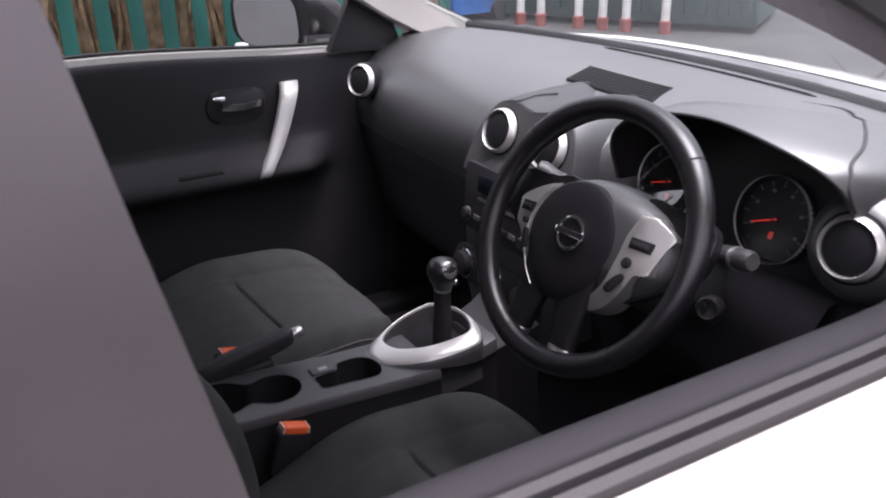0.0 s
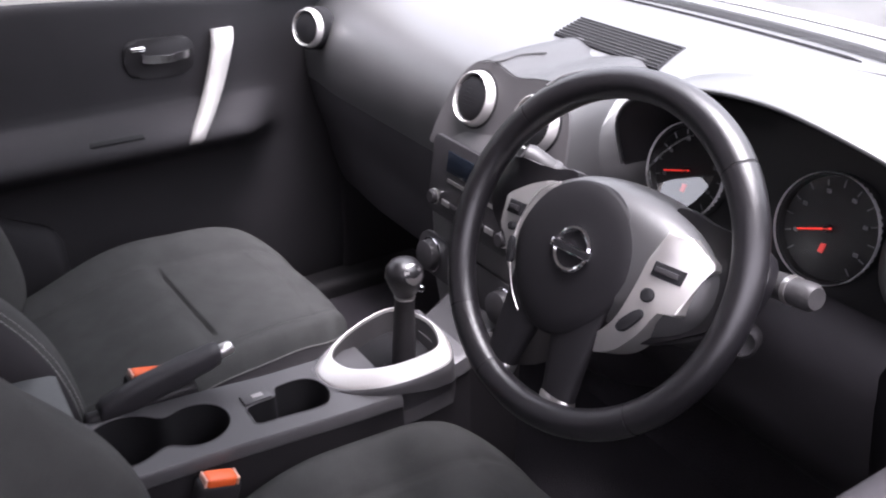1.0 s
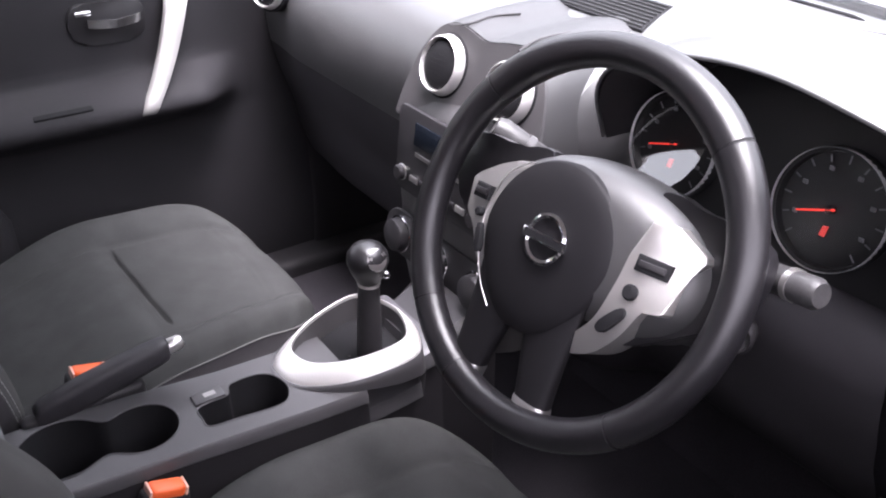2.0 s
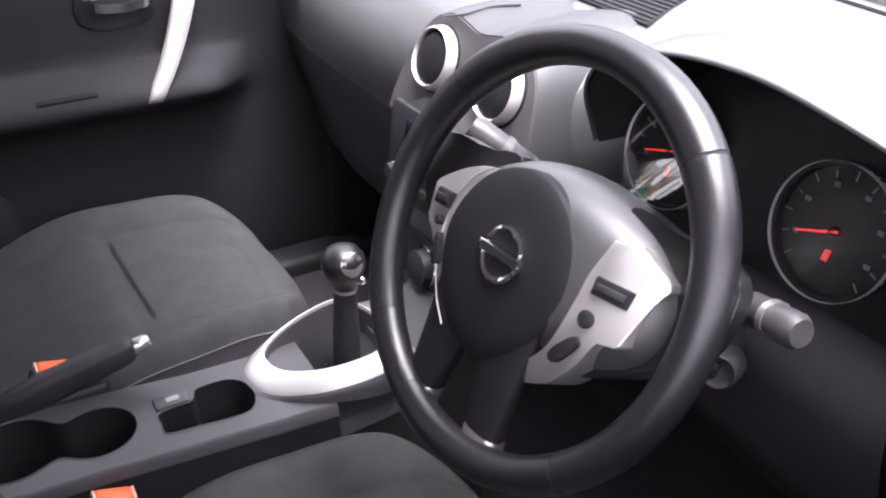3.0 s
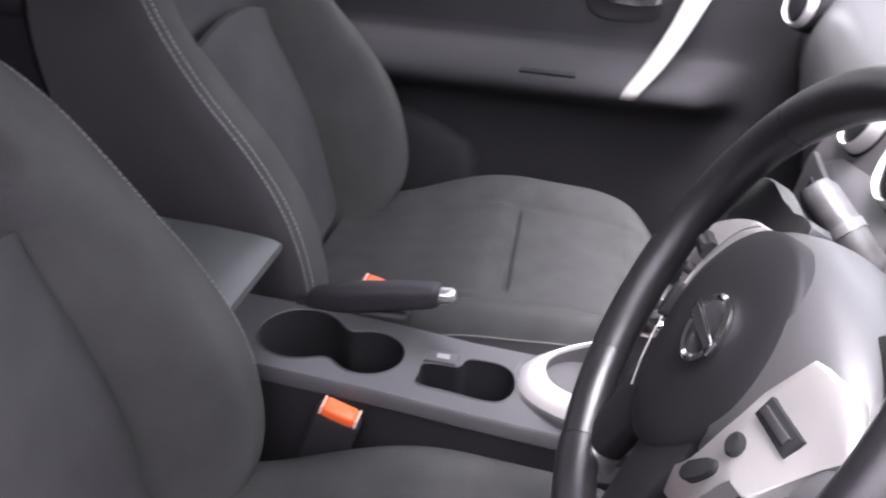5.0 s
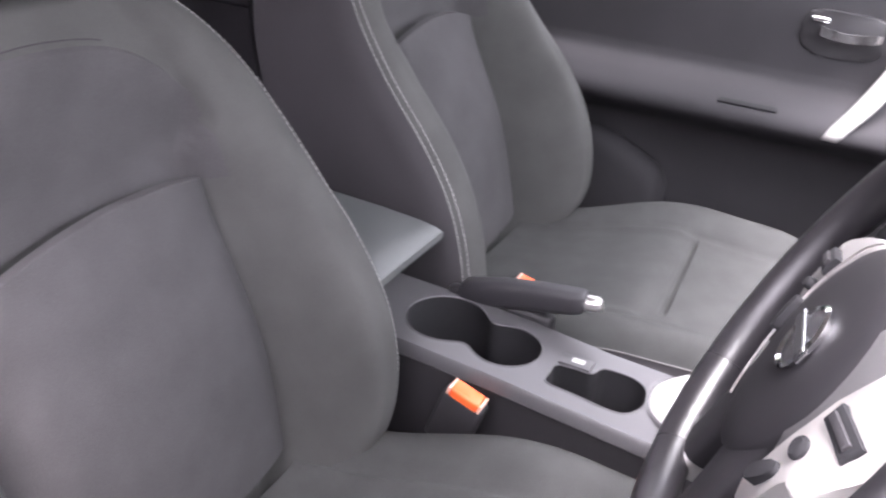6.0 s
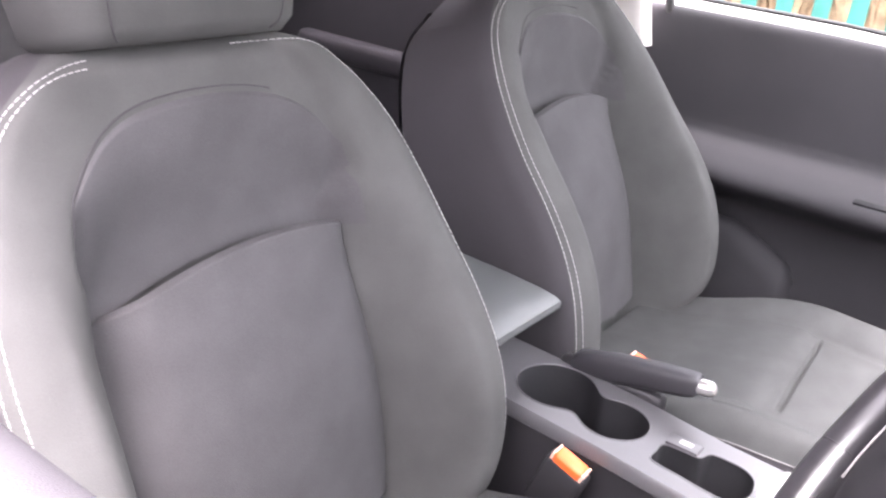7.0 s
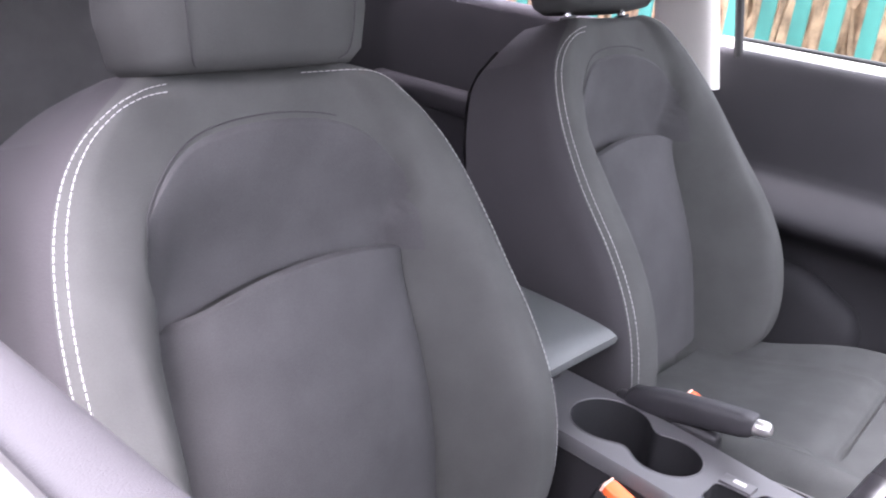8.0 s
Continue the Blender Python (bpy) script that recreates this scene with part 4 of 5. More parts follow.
# front section that climbs to the stack
front = []
for y, z, l, r in ((0.42, 0.686, -0.026, 0.094), (0.44, 0.690, -0.030, 0.096), (0.48, 0.698, -0.038, 0.101), (0.503, 0.700, -0.038, 0.100), (0.508, 0.736, -0.038, 0.099), (0.52, 0.738, -0.038, 0.098), (0.535, 0.739, -0.036, 0.094)):
    front.append([Vector((l - 0.007, y, z - 0.022)), Vector((l - 0.006, y, z - 0.018)), Vector((l - 0.002, y, z - 0.004)), Vector((l + 0.008, y, z)), Vector((r - 0.008, y, z)), Vector((r + 0.002, y, z - 0.004)), Vector((r + 0.006, y, z - 0.018)), Vector((r + 0.007, y, z - 0.022))])
part("console_front", loft(front), CONSOLE, CON)
part("console_front_side", loft([[Vector((ring[0].x + 0.003, ring[0].y, ring[0].z)), Vector((ring[0].x, ring[0].y, ring[0].z - 0.1)), Vector((ring[0].x - 0.025, ring[0].y, 0.36)), Vector((ring[-1].x + 0.025, ring[-1].y, 0.36)), Vector((ring[-1].x, ring[-1].y, ring[-1].z - 0.1)), Vector((ring[-1].x - 0.003, ring[-1].y, ring[-1].z))] for ring in front]), PLASTIC, CON)

switch = part("heater_switch", plate([(-0.010, -0.018), (0.010, -0.018), (0.010, 0.018), (-0.010, 0.018)], 0, 0.004, Matrix.Translation((0.008, 0.272, TOP)), 0.002), CONSOLE, CON, "small seat switch with a pale symbol")
part("switch_symbol", plate([(-0.004, -0.007), (0.004, -0.007), (0.004, 0.007), (-0.004, 0.007)], 0.004, 0.0046, Matrix.Translation((0.008, 0.274, TOP))), THREAD, switch)

part("console_throat", loft([[Vector((l, y, 0.36)), Vector((l, y, z - 0.02)), Vector((l + 0.02, y, z)), Vector((r - 0.02, y, z)), Vector((r, y, z - 0.02)), Vector((r, y, 0.36))] for y, z, l, r in ((0.530, 0.732, -0.037, 0.095), (0.57, 0.740, -0.05, 0.095), (0.62, 0.755, -0.07, 0.095))]), PLASTIC, CON)

# silver gear bezel
bez_out = [(p.x, p.y) for p in smooth_line([Vector((x, y, 0)) for x, y in ((0.007, 0.357), (-0.018, 0.369), (-0.035, 0.402), (-0.043, 0.445), (-0.037, 0.491), (0.001, 0.512), (0.045, 0.520), (0.086, 0.512), (0.111, 0.493), (0.105, 0.450), (0.085, 0.405), (0.049, 0.367))], 5, True)]
bcx, bcy = 0.032, 0.440


def bezel_z(y):
    return 0.7215 + (y - 0.35) * 0.24


bez = []
for f, d, sx, sy in ((1.012, -0.016, 0, 0), (1.012, -0.012, 0, 0), (0.995, -0.008, 0, 0), (0.96, -0.0045, -0.001, 0.001), (0.90, -0.001, -0.004, 0.004), (0.84, 0.0015, -0.008, 0.007), (0.80, 0.0025, -0.0105, 0.009), (0.785, 0.0015, -0.0112, 0.0095), (0.778, -0.003, -0.0114, 0.0095)):
    bez.append([Vector((bcx + sx + (x - bcx) * f, bcy + sy + (y - bcy) * f, bezel_z(bcy + (y - bcy) * f) + d)) for x, y in bez_out])
plinth = []
for f, k in ((1.05, 0.0), (1.035, 0.5), (1.015, 0.92), (0.97, 1.0)):
    plinth.append([Vector((min(max(bcx + (x - bcx) * f, -0.046), 0.114), bcy + (y - bcy) * f, TOP + 0.001 + (bezel_z(bcy + (y - bcy)) - 0.009 - TOP) * k)) for x, y in bez_out])
part("bezel_plinth", loft(plinth, cap=False), CONSOLE, CON, smooth=180)
part("gear_bezel", loft(bez, cap=False), SILVER, CON, "satin silver pear-shaped gear surround", smooth=180)
gate = []
for f, d in ((0.778, -0.003), (0.765, -0.018), (0.745, -0.034), (0.40, -0.036), (0.02, -0.036)):
    gate.append([Vector((bcx - 0.0114 + (x - bcx) * f, bcy + 0.0095 + (y - bcy) * f, bezel_z(bcy + (y - bcy) * f) + d)) for x, y in bez_out])
part("gear_gate_wall", loft(gate[:3], cap=False), STACK, CON, "black inner wall of the gear surround", smooth=180)
part("gear_gate", loft(gate[2:], cap=False), DARK_WELL, CON, "black recessed gear gate", smooth=180)
slot_line = [(bcx + 0.006, 0.395), (bcx + 0.004, 0.43), (bcx + 0.002, 0.470)]
part("gate_plate", loft([[Vector((x + o, y, bezel_z(y) - 0.0335 + h)) for o, h in ((0.002, -0.002), (0.002, 0.001), (0.024, 0.001), (0.024, -0.002))] for x, y in slot_line]), STACK, CON, "dark grey gate plate with worn marks")
for k in range(4):
    part("gate_mark", rbox((bcx + 0.020, 0.400 + 0.017 * k, bezel_z(0.400 + 0.017 * k) - 0.0318), (0.004, 0.005, 0.0012), 0.0004), THREAD, CON)
GEAR = thing("gear_lever", (0.036, 0.474, 0.715), "black gear lever with a polished knob", "gear lever")
part("lever_shaft", tube([(0.036, 0.470, 0.712), (0.035, 0.472, 0.745), (0.034, 0.474, 0.785), (0.033, 0.476, 0.820)], [0.016, 0.0155, 0.0140, 0.0125], 16), PLASTIC, GEAR)
km = Matrix.Translation((0.033, 0.476, 0.842))
knob = part("knob", lathe([(0.011, -0.032), (0.0145, -0.026), (0.020, -0.014), (0.0250, 0.0), (0.0240, 0.010), (0.018, 0.019), (0.009, 0.0230), (0.001, 0.0235)], km, 32), LEATHER, GEAR, "rounded black leather knob")
cap_pose = km @ Euler((radians(-6), radians(62), 0)).to_matrix().to_4x4()
part("knob_cap", lathe([(0.0145, 0.0190), (0.0130, 0.0222), (0.008, 0.0243), (0.001, 0.0250)], cap_pose, 28), BRUSHED, knob, "polished metal inlay")
part("knob_button", lathe([(0.005, -0.003), (0.005, 0.004), (0.003, 0.006), (0.001, 0.006)], km @ Matrix.Translation((0.0185, 0.011, -0.013)) @ Euler((radians(-30), radians(75), 0)).to_matrix().to_4x4(), 16), CHROME, knob, "small chrome button")
part("knob_collar", lathe([(0.0125, -0.034), (0.0140, -0.030), (0.0140, -0.026), (0.0125, -0.024)], km, 28), BRUSHED, knob, "dull metal collar")

# ---- handbrake ----
HB = thing("handbrake", (-0.06, 0.10, 0.70), "black handbrake lever with a bright release button", "handbrake")
grip = []
for y, z, w, h in ((0.098, 0.716, 0.0110, 0.0150), (0.104, 0.719, 0.0130, 0.0180), (0.15, 0.732, 0.0138, 0.0190), (0.20, 0.743, 0.0142, 0.0175), (0.24, 0.7505, 0.0138, 0.0155), (0.251, 0.753, 0.0125, 0.0140), (0.254, 0.7535, 0.0095, 0.0110)):
    grip.append([Vector((-0.061 + w * math.copysign(abs(math.cos(t)) ** 0.65, math.cos(t)), y, z + h * math.copysign(abs(math.sin(t)) ** 0.65, math.sin(t)))) for t in (2 * math.pi * k / 24 for k in range(24))])
part("lever_sleeve", loft(grip), material("handbrake_grip_vinyl", (0.024, 0.023, 0.026), 0.5, grain=0.35, scale=900, bump=0.4, spec=0.4), HB, smooth=60)
part("release_button", tube([(-0.060, 0.250, 0.753), (-0.060, 0.255, 0.754), (-0.060, 0.268, 0.756), (-0.060, 0.272, 0.757)], [0.0085, 0.0095, 0.0090, 0.006], 16), BRUSHED, HB, "bright chrome release button")
part("lever_slot", rbox((-0.062, 0.15, 0.688), (0.020, 0.14, 0.07), 0.008), PLASTIC, HB)

# ---- armrest ----
ARM = thing("armrest", (0.02, -0.1, 0.70), "padded grey armrest lid over the console box", "armrest")
lid = []
for y, lo, hi, w in ((-0.30, 0.745, 0.790, 0.070), (-0.28, 0.740, 0.802, 0.078), (-0.12, 0.736, 0.800, 0.082), (-0.02, 0.738, 0.797, 0.083), (0.030, 0.752, 0.794, 0.083), (0.055, 0.768, 0.791, 0.082), (0.062, 0.776, 0.786, 0.080)):
    c, e = 0.010, min(0.008, (hi - lo) * 0.35)
    ring = [(-w, lo + e), (-w + e, lo), (w - e, lo), (w, lo + e), (w, hi - e), (w - e, hi), (-w + e, hi), (-w, hi - e)]
    lid.append([Vector((c + x, y, z)) for x, z in ring])
part("armrest_lid", loft(lid), material("grey_armrest_vinyl", (0.075, 0.08, 0.08), 0.42, grain=0.25, scale=1200, bump=0.3), ARM, "padded grey vinyl lid")
part("armrest_box", rbox((0.012, -0.15, 0.62), (0.12, 0.32, 0.24), 0.012), PLASTIC, ARM)

# ---- front seats ----
HW = [(-0.10, 0.225), (-0.04, 0.250), (0.05, 0.266), (0.15, 0.270), (0.30, 0.268), (0.55, 0.260), (0.70, 0.247), (0.80, 0.229), (0.88, 0.202), (0.94, 0.168), (0.98, 0.134), (1.0, 0.108)]
BOLSTER = [(-0.1, 0.06), (-0.04, 0.095), (0.05, 0.112), (0.20, 0.114), (0.40, 0.096), (0.55, 0.072), (0.75, 0.040), (0.9, 0.018), (1.0, 0.008)]


def arc_t(q, dip=0.0):
    """Height of the seam between the lumbar panel and the upper panel."""
    return 0.597 - 0.012 * dip + (0.045 - 0.003 * dip) * (1 - (q / 0.55) ** 2) - (0.020 + 0.022 * dip) * q


def crown_t(q):
    """Upper edge of the upper panel."""
    return 0.90 - 0.04 * min(1.0, abs(q / 0.62)) ** 2 - 0.10 * min(1.0, abs(q / 0.62)) ** 7


def bolster_at(a, t):
    """Share of the bolster's height at a across; its slope is softer towards the top."""
    h = step(0.55, 0.82, t)
    return step(0.51 - 0.25 * h, 0.77 + 0.16 * h, a)


def back_depth(s, t, dip=0.0):
    """How far the front of a backrest stands forward, s across (-1 to 1), t up (0 to 1)."""
    a = abs(s)
    d = 0.014 * math.exp(-(((t - 0.28) / 0.22) ** 2)) + 0.010 * t
    d += curve_at(BOLSTER, t) * bolster_at(a, t)
    if s < 0:
        d += 0.008 * step(0.56, 0.70, a) * step(0.45, 0.65, t) * (1 - step(0.75, 0.95, a))
    f = max(0.0, (t - arc_t(max(-0.55, min(s, 0.55)), dip)) / 0.30)
    edge = 0.515 + 0.07 * step(0.10, 0.40, f)
    d -= 0.030 * (1 - step(0.0, 0.85, f)) * (1 - step(edge, edge + 0.055, a))
    d -= 0.010 * math.exp(-(((a - 0.565) / 0.034) ** 2)) * (1 - step(0.58, 0.80, t))
    if a > 0.84:
        d -= 0.045 * (1 - math.sqrt(max(0.0, 1 - ((a - 0.84) / 0.16) ** 2)))
    d -= 0.045 * step(0.93, 1.02, t) ** 2
    return d


def cushion_height(s, u):
    a = abs(s)
    z = 0.030 * step(0.0, 0.55, u) - 0.026 * (1 - step(0.10, 0.58, u)) + 0.006 * math.sin(u * 6) - 0.012 * step(0.75, 1.0, u)
    z += 0.020 * step(0.50, 0.80, a) * (1 - 0.5 * step(0.7, 1, u))
    z -= 0.006 * math.exp(-(((a - 0.62) / 0.016) ** 2)) * (1 - step(0.9, 1.0, u))
    z += 0.010 * math.exp(-(((a - 0.86) / 0.16) ** 2)) * step(0.10, 0.45, u) * (1 - step(0.78, 0.98, u))
    z -= 0.004 * math.exp(-(((u - 0.875 + 0.05 * a * a) / 0.010) ** 2)) * (1 - step(0.60, 0.72, a))
    if a < 0.62:
        z += 0.007 * step(0.555, 0.50, u) if u < 0.6 else 0
        cut = 0.572 + 0.025 * s
        z -= 0.010 * math.exp(-(((u - cut) / 0.0055) ** 2)) * (1 - step(0.50, 0.62, -s)) * (1 - step(0.36, 0.47, s))
    if a > 0.82:
        z -= 0.055 * (1 - math.sqrt(max(0.0, 1 - ((a - 0.82) / 0.18) ** 2)))
    if u > 0.86:
        z -= 0.075 * (1 - math.sqrt(max(0.0, 1 - ((u - 0.86) / 0.14) ** 2)))
    return z


def stitches(line, r, long=0.0055, gap=0.0012):
    """Separate sewn stitches along a line."""
    at = [0.0]
    for p, q in zip(line, line[1:]):
        at.append(at[-1] + (q - p).length)

    def point(d):
        return Vector([float(np.interp(d, at, [p[i] for p in line])) for i in range(3)])

    starts = np.arange(0, at[-1] - long, long + gap)
    return join(*[tube([point(d), point(d + long * 0.15), point(d + long * 0.85), point(d + long)], [r * 0.5, r, r, r * 0.5], 5) for d in starts])


def front_seat(x0, y0, z0, recline, tall, long, side_bulge, gap, up_shift, wide, dip, label):
    seat = thing("front_seat", (x0, y0 + 0.25, 0.40), label, "car seat", "front seats")
    r = radians(recline)
    up, nv, ex = Vector((0, -math.sin(r), math.cos(r))), Vector((0, math.cos(r), math.sin(r))), Vector((1, 0, 0))
    bite = Vector((x0, y0, z0))

    def on_back(s, t, out=0.0, d=None):
        return bite + ex * (s * wide * curve_at(HW, t)) + up * (t * tall) + nv * ((back_depth(s, t - up_shift, dip) - (1 - side_bulge) * curve_at(BOLSTER, t) * bolster_at(abs(s), t) if d is None else d) + out)

    faces, sides = [], []
    for t in list(np.linspace(-0.1, 0.90, 84)) + list(np.linspace(0.91, 1.0, 12)):
        thin = 0.035 * step(0.86, 1.0, t)
        lo = -0.115 + thin + 0.02 * step(0.3, -0.1, t)
        full = 0.05 * step(0.72, 0.86, t) * (1 - step(0.95, 1.0, t)) if x0 > 0 else 0.0
        faces.append([on_back(q, t) for q in np.linspace(-0.95, 0.95, 105)])
        sides.append([on_back(q, t) for q in (0.95, 0.965, 0.98, 0.99, 1.0)] + [on_back(q * 0.985 * (1 + full if q > 0.5 else 1), t, 0, lo - 0.012 * (1 - q * q)) for q in np.linspace(1, -1, 15)] + [on_back(-q, t) for q in (1.0, 0.99, 0.98, 0.965, 0.95)])
    part("backrest", loft(faces, closed=False), CLOTH_SIDE, seat, "charcoal cloth backrest with side bolsters", smooth=180)
    hull = loft(sides, closed=False)
    hull.verts.ensure_lookup_table()
    n = len(sides[0])
    hull.faces.new(hull.verts[:n])
    hull.faces.new(hull.verts[-n:])
    part("backrest_side", hull, SEAT_SIDE, seat, "dark cloth sides and back of the backrest", smooth=60)
    part("backrest_top", loft([[p + nv * d - up * 0.002 for p in faces[-1][::4]] for d in (0.0, -0.03, -0.06)], closed=False), CLOTH_SIDE, seat, smooth=180)
    # insert: a lumbar panel that stands proud below a stitched arc, and a recessed panel above it
    across = np.linspace(-0.55, 0.55, 61)

    def lift(q):
        return 0.022 * (1 - abs(q / 0.55) ** 2.6) - 0.007

    low = [[on_back(q, (arc_t(q, dip) + up_shift) * f, 0.032 * (1 - step(0.515 if q < 0 else 0.36, 0.575, abs(q))) + lift(q) * (1 - 0.25 * (1 - f) ** 2 - 0.45 * step(0.72, 1.02, f) ** 2) - 0.009 * step(0.985, 1.0, f) ** 2) for q in across] for f in list(np.linspace(0, 0.95, 40)) + list(np.linspace(0.96, 1.0, 14))]
    part("lumbar_panel", loft(low, closed=False), CLOTH, seat, "woven charcoal lumbar panel with a stitched upper arc", smooth=180)
    high = [[on_back(q, arc_t(q, dip) + up_shift - 0.010 + (crown_t(q) + 0.012 - up_shift - arc_t(q, dip)) * f, 0.0034 - 0.0050 * abs(q / 0.62) ** 24 - 0.0050 * step(0.93, 1.0, f)) for q in across * 1.13] for f in list(np.linspace(0, 0.08, 8)) + list(np.linspace(0.1, 0.92, 30)) + list(np.linspace(0.93, 1.0, 10))]
    part("upper_panel", loft(high, closed=False), CLOTH, seat, "woven charcoal upper panel", smooth=180)
    # added dark line for the upper panel's soft tonal edge; no seam here
    rim = [(q, crown_t(q) + 0.006) for q in np.linspace(-0.38, 0.615, 70)]
    rim = rim + [(0.618, t) for t in np.linspace(rim[-1][1], 0.70, 10)]
    part("crown_line", tube([on_back(q, t + up_shift * 0.5, 0.0002) for q, t in rim], 0.0008, 5), SEAT_SIDE, seat, "dark line of a sewn seam or panel edge")
    for side in (-1, 1):
        part("panel_seam", tube([on_back(side * 0.553, t, -0.0005) for t in np.linspace(0.0, 0.585, 50)], 0.0009, 5), SEAT_SIDE, seat, "dark line of a sewn seam or panel edge")
    # double stitching round the front edge
    for inset in (0.0, 0.028):
        walk_round = [(0.945 - inset, t) for t in np.linspace(0.03, 0.80, 60)]
        walk_round += [(curve_at([(0, 0.945), (0.25, 0.945), (0.5, 0.93), (0.7, 0.88), (0.85, 0.74), (1, 0.35)], f) - inset, 0.80 + 0.175 * math.sin(f * math.pi / 2) - inset * 0.55 * f) for f in np.linspace(0.02, 1, 50)]
        for side in (-1, 1):
            if side < 0 and inset:
                continue
            seen = walk_round[:104] if side > 0 else walk_round[:110 if x0 > 0 else 84]
            part("stitching", stitches([on_back(side * a, t, 0.0007) for a, t in seen], 0.0005), THREAD, seat, "pale double stitching")
    # shell behind
    shell = [[on_back(s, t, 0, -0.13 + 0.035 * step(0.86, 1.0, t) - 0.012 * (1 - s * s)) for s in np.linspace(-0.93, 0.93, 11)] for t in np.linspace(0.02, 0.95, 20)]
    part("back_shell", loft(shell, closed=False), PLASTIC, seat, smooth=180)
    # cushion
    rings, below = [], []
    for u in list(np.linspace(0, 0.53, 30)) + list(np.linspace(0.54, 0.66, 26)) + list(np.linspace(0.67, 0.86, 14)) + list(np.linspace(0.87, 1.0, 16)):
        hw = 0.245 + 0.018 * math.sin(u * 2.6) - 0.075 * step(0.80, 1.02, u) ** 2
        y = y0 + 0.01 + u * long
        over = list(np.linspace(-0.975, 0.975, 87))
        inner = hw - 0.022 - 0.050 * step(0.2, 0.95, u) if x0 < 0 else hw
        near, far = (hw, inner) if x0 < 0 else (inner, hw)
        rings.append([Vector((x0 + s * (far if s > 0 else near), y + 0.018 * (1 - s * s) * step(0.7, 1, u), z0 + cushion_height(s, u))) for s in over])
        below.append([rings[-1][-1], Vector((x0 + far + 0.006, y, z0 + cushion_height(1, u) - 0.010)), Vector((x0 + hw, y, z0 - 0.05))] + [Vector((x0 + s * (hw - 0.012), y - 0.02 * step(0.8, 1, u), z0 - 0.115)) for s in np.linspace(1, -1, 9)] + [Vector((x0 - hw, y, z0 - 0.05)), Vector((x0 - near - 0.006, y, z0 + cushion_height(-1, u) - 0.010)), rings[-1][0]])
    part("seat_cushion", loft(rings, closed=False), CUSHION_CLOTH, seat, "charcoal cloth seat cushion", smooth=180)
    part("cushion_side", loft(below, closed=False), SEAT_SIDE, seat, "dark side of the cushion", smooth=60)
    part("cushion_front", loft([rings[-1], [Vector((p.x, p.y - 0.015, z0 - 0.115)) for p in rings[-1]]], closed=False), CLOTH, seat, smooth=180)
    for side in (-1, 1):
        pipe = [ring[-1 if side > 0 else 0] for ring in rings[2:-6]]
        part("piping", tube(pipe, 0.0011, 6), PIPING, seat, "thin grey piping")
        part("side_shield", loft([[Vector((x0 + side * x, y0 - 0.06 + v * (long + 0.0), z)) for x, z in ((0.235, z0 - 0.02 - 0.03 * abs(v - 0.4)), (0.258, z0 - 0.05), (0.262, z0 - 0.11), (0.25, z0 - 0.17))] for v in np.linspace(0, 0.9, 12)], closed=False), PLASTIC, seat, smooth=180)
    part("seat_base", join(rbox((x0, y0 + long / 2, z0 - 0.16), (0.40, long * 0.85, 0.10), 0.02), rbox((x0 - 0.19, y0 + 0.22, 0.405), (0.04, 0.5, 0.05), 0.008), rbox((x0 + 0.19, y0 + 0.22, 0.405), (0.04, 0.5, 0.05), 0.008)), PLASTIC, seat)
    # headrest on two posts
    top = on_back(0, 1.0, 0.0, -0.03)
    head = []
    for h, w, th, f in ((0.004, 0.098, 0.030, 0.0), (0.0, 0.112, 0.040, 0.0), (0.012, 0.124, 0.050, 0.0), (0.05, 0.130, 0.056, 0.004), (0.10, 0.130, 0.056, 0.010), (0.14, 0.124, 0.050, 0.014), (0.165, 0.105, 0.036, 0.016), (0.172, 0.07, 0.02, 0.017)):
        head.append([top + up * (h + gap) + nv * (f + 0.012 + th * math.copysign(abs(math.sin(a)) ** 0.6, math.sin(a))) + ex * (w * math.copysign(abs(math.cos(a)) ** 0.45, math.cos(a))) for a in (2 * math.pi * k / 48 for k in range(48))])
    hr = part("headrest", loft(head[1:]), CLOTH_SIDE, seat, "charcoal cloth headrest", smooth=180)
    for side in (-1, 1):
        seam = [top + up * (h + gap) + nv * (f + 0.0125 + th * 0.985) + ex * (side * w * 0.70) for h, w, th, f in ((0.002, 0.112, 0.040, 0.0), (0.012, 0.124, 0.050, 0.0), (0.05, 0.130, 0.056, 0.004), (0.10, 0.130, 0.056, 0.010), (0.14, 0.124, 0.050, 0.014))]
        part("headrest_seam", tube(smooth_line(seam, 4), 0.0007, 5), SEAT_SIDE, hr, "dark line of a sewn seam or panel edge")
        base = top + ex * side * 0.075 + nv * 0.008
        part("headrest_post", tube([base - up * 0.03, base + up * 0.04], 0.006, 12), CHROME, hr, "chrome post")
        part("post_guide", tube([base - up * 0.008, base + up * 0.006], 0.012, 14), PLASTIC, hr)
    return seat


front_seat(0.352, 0.030, 0.635, 18.5, 0.50, 0.50, 0.80, -0.006, 0.0, 1.0, 1.0, "charcoal cloth driver seat with pale double stitching")
front_seat(-0.347, -0.005, 0.628, 20.5, 0.535, 0.52, 1.0, 0.014, 0.022, 0.975, 0.0, "charcoal cloth passenger seat with pale double stitching")


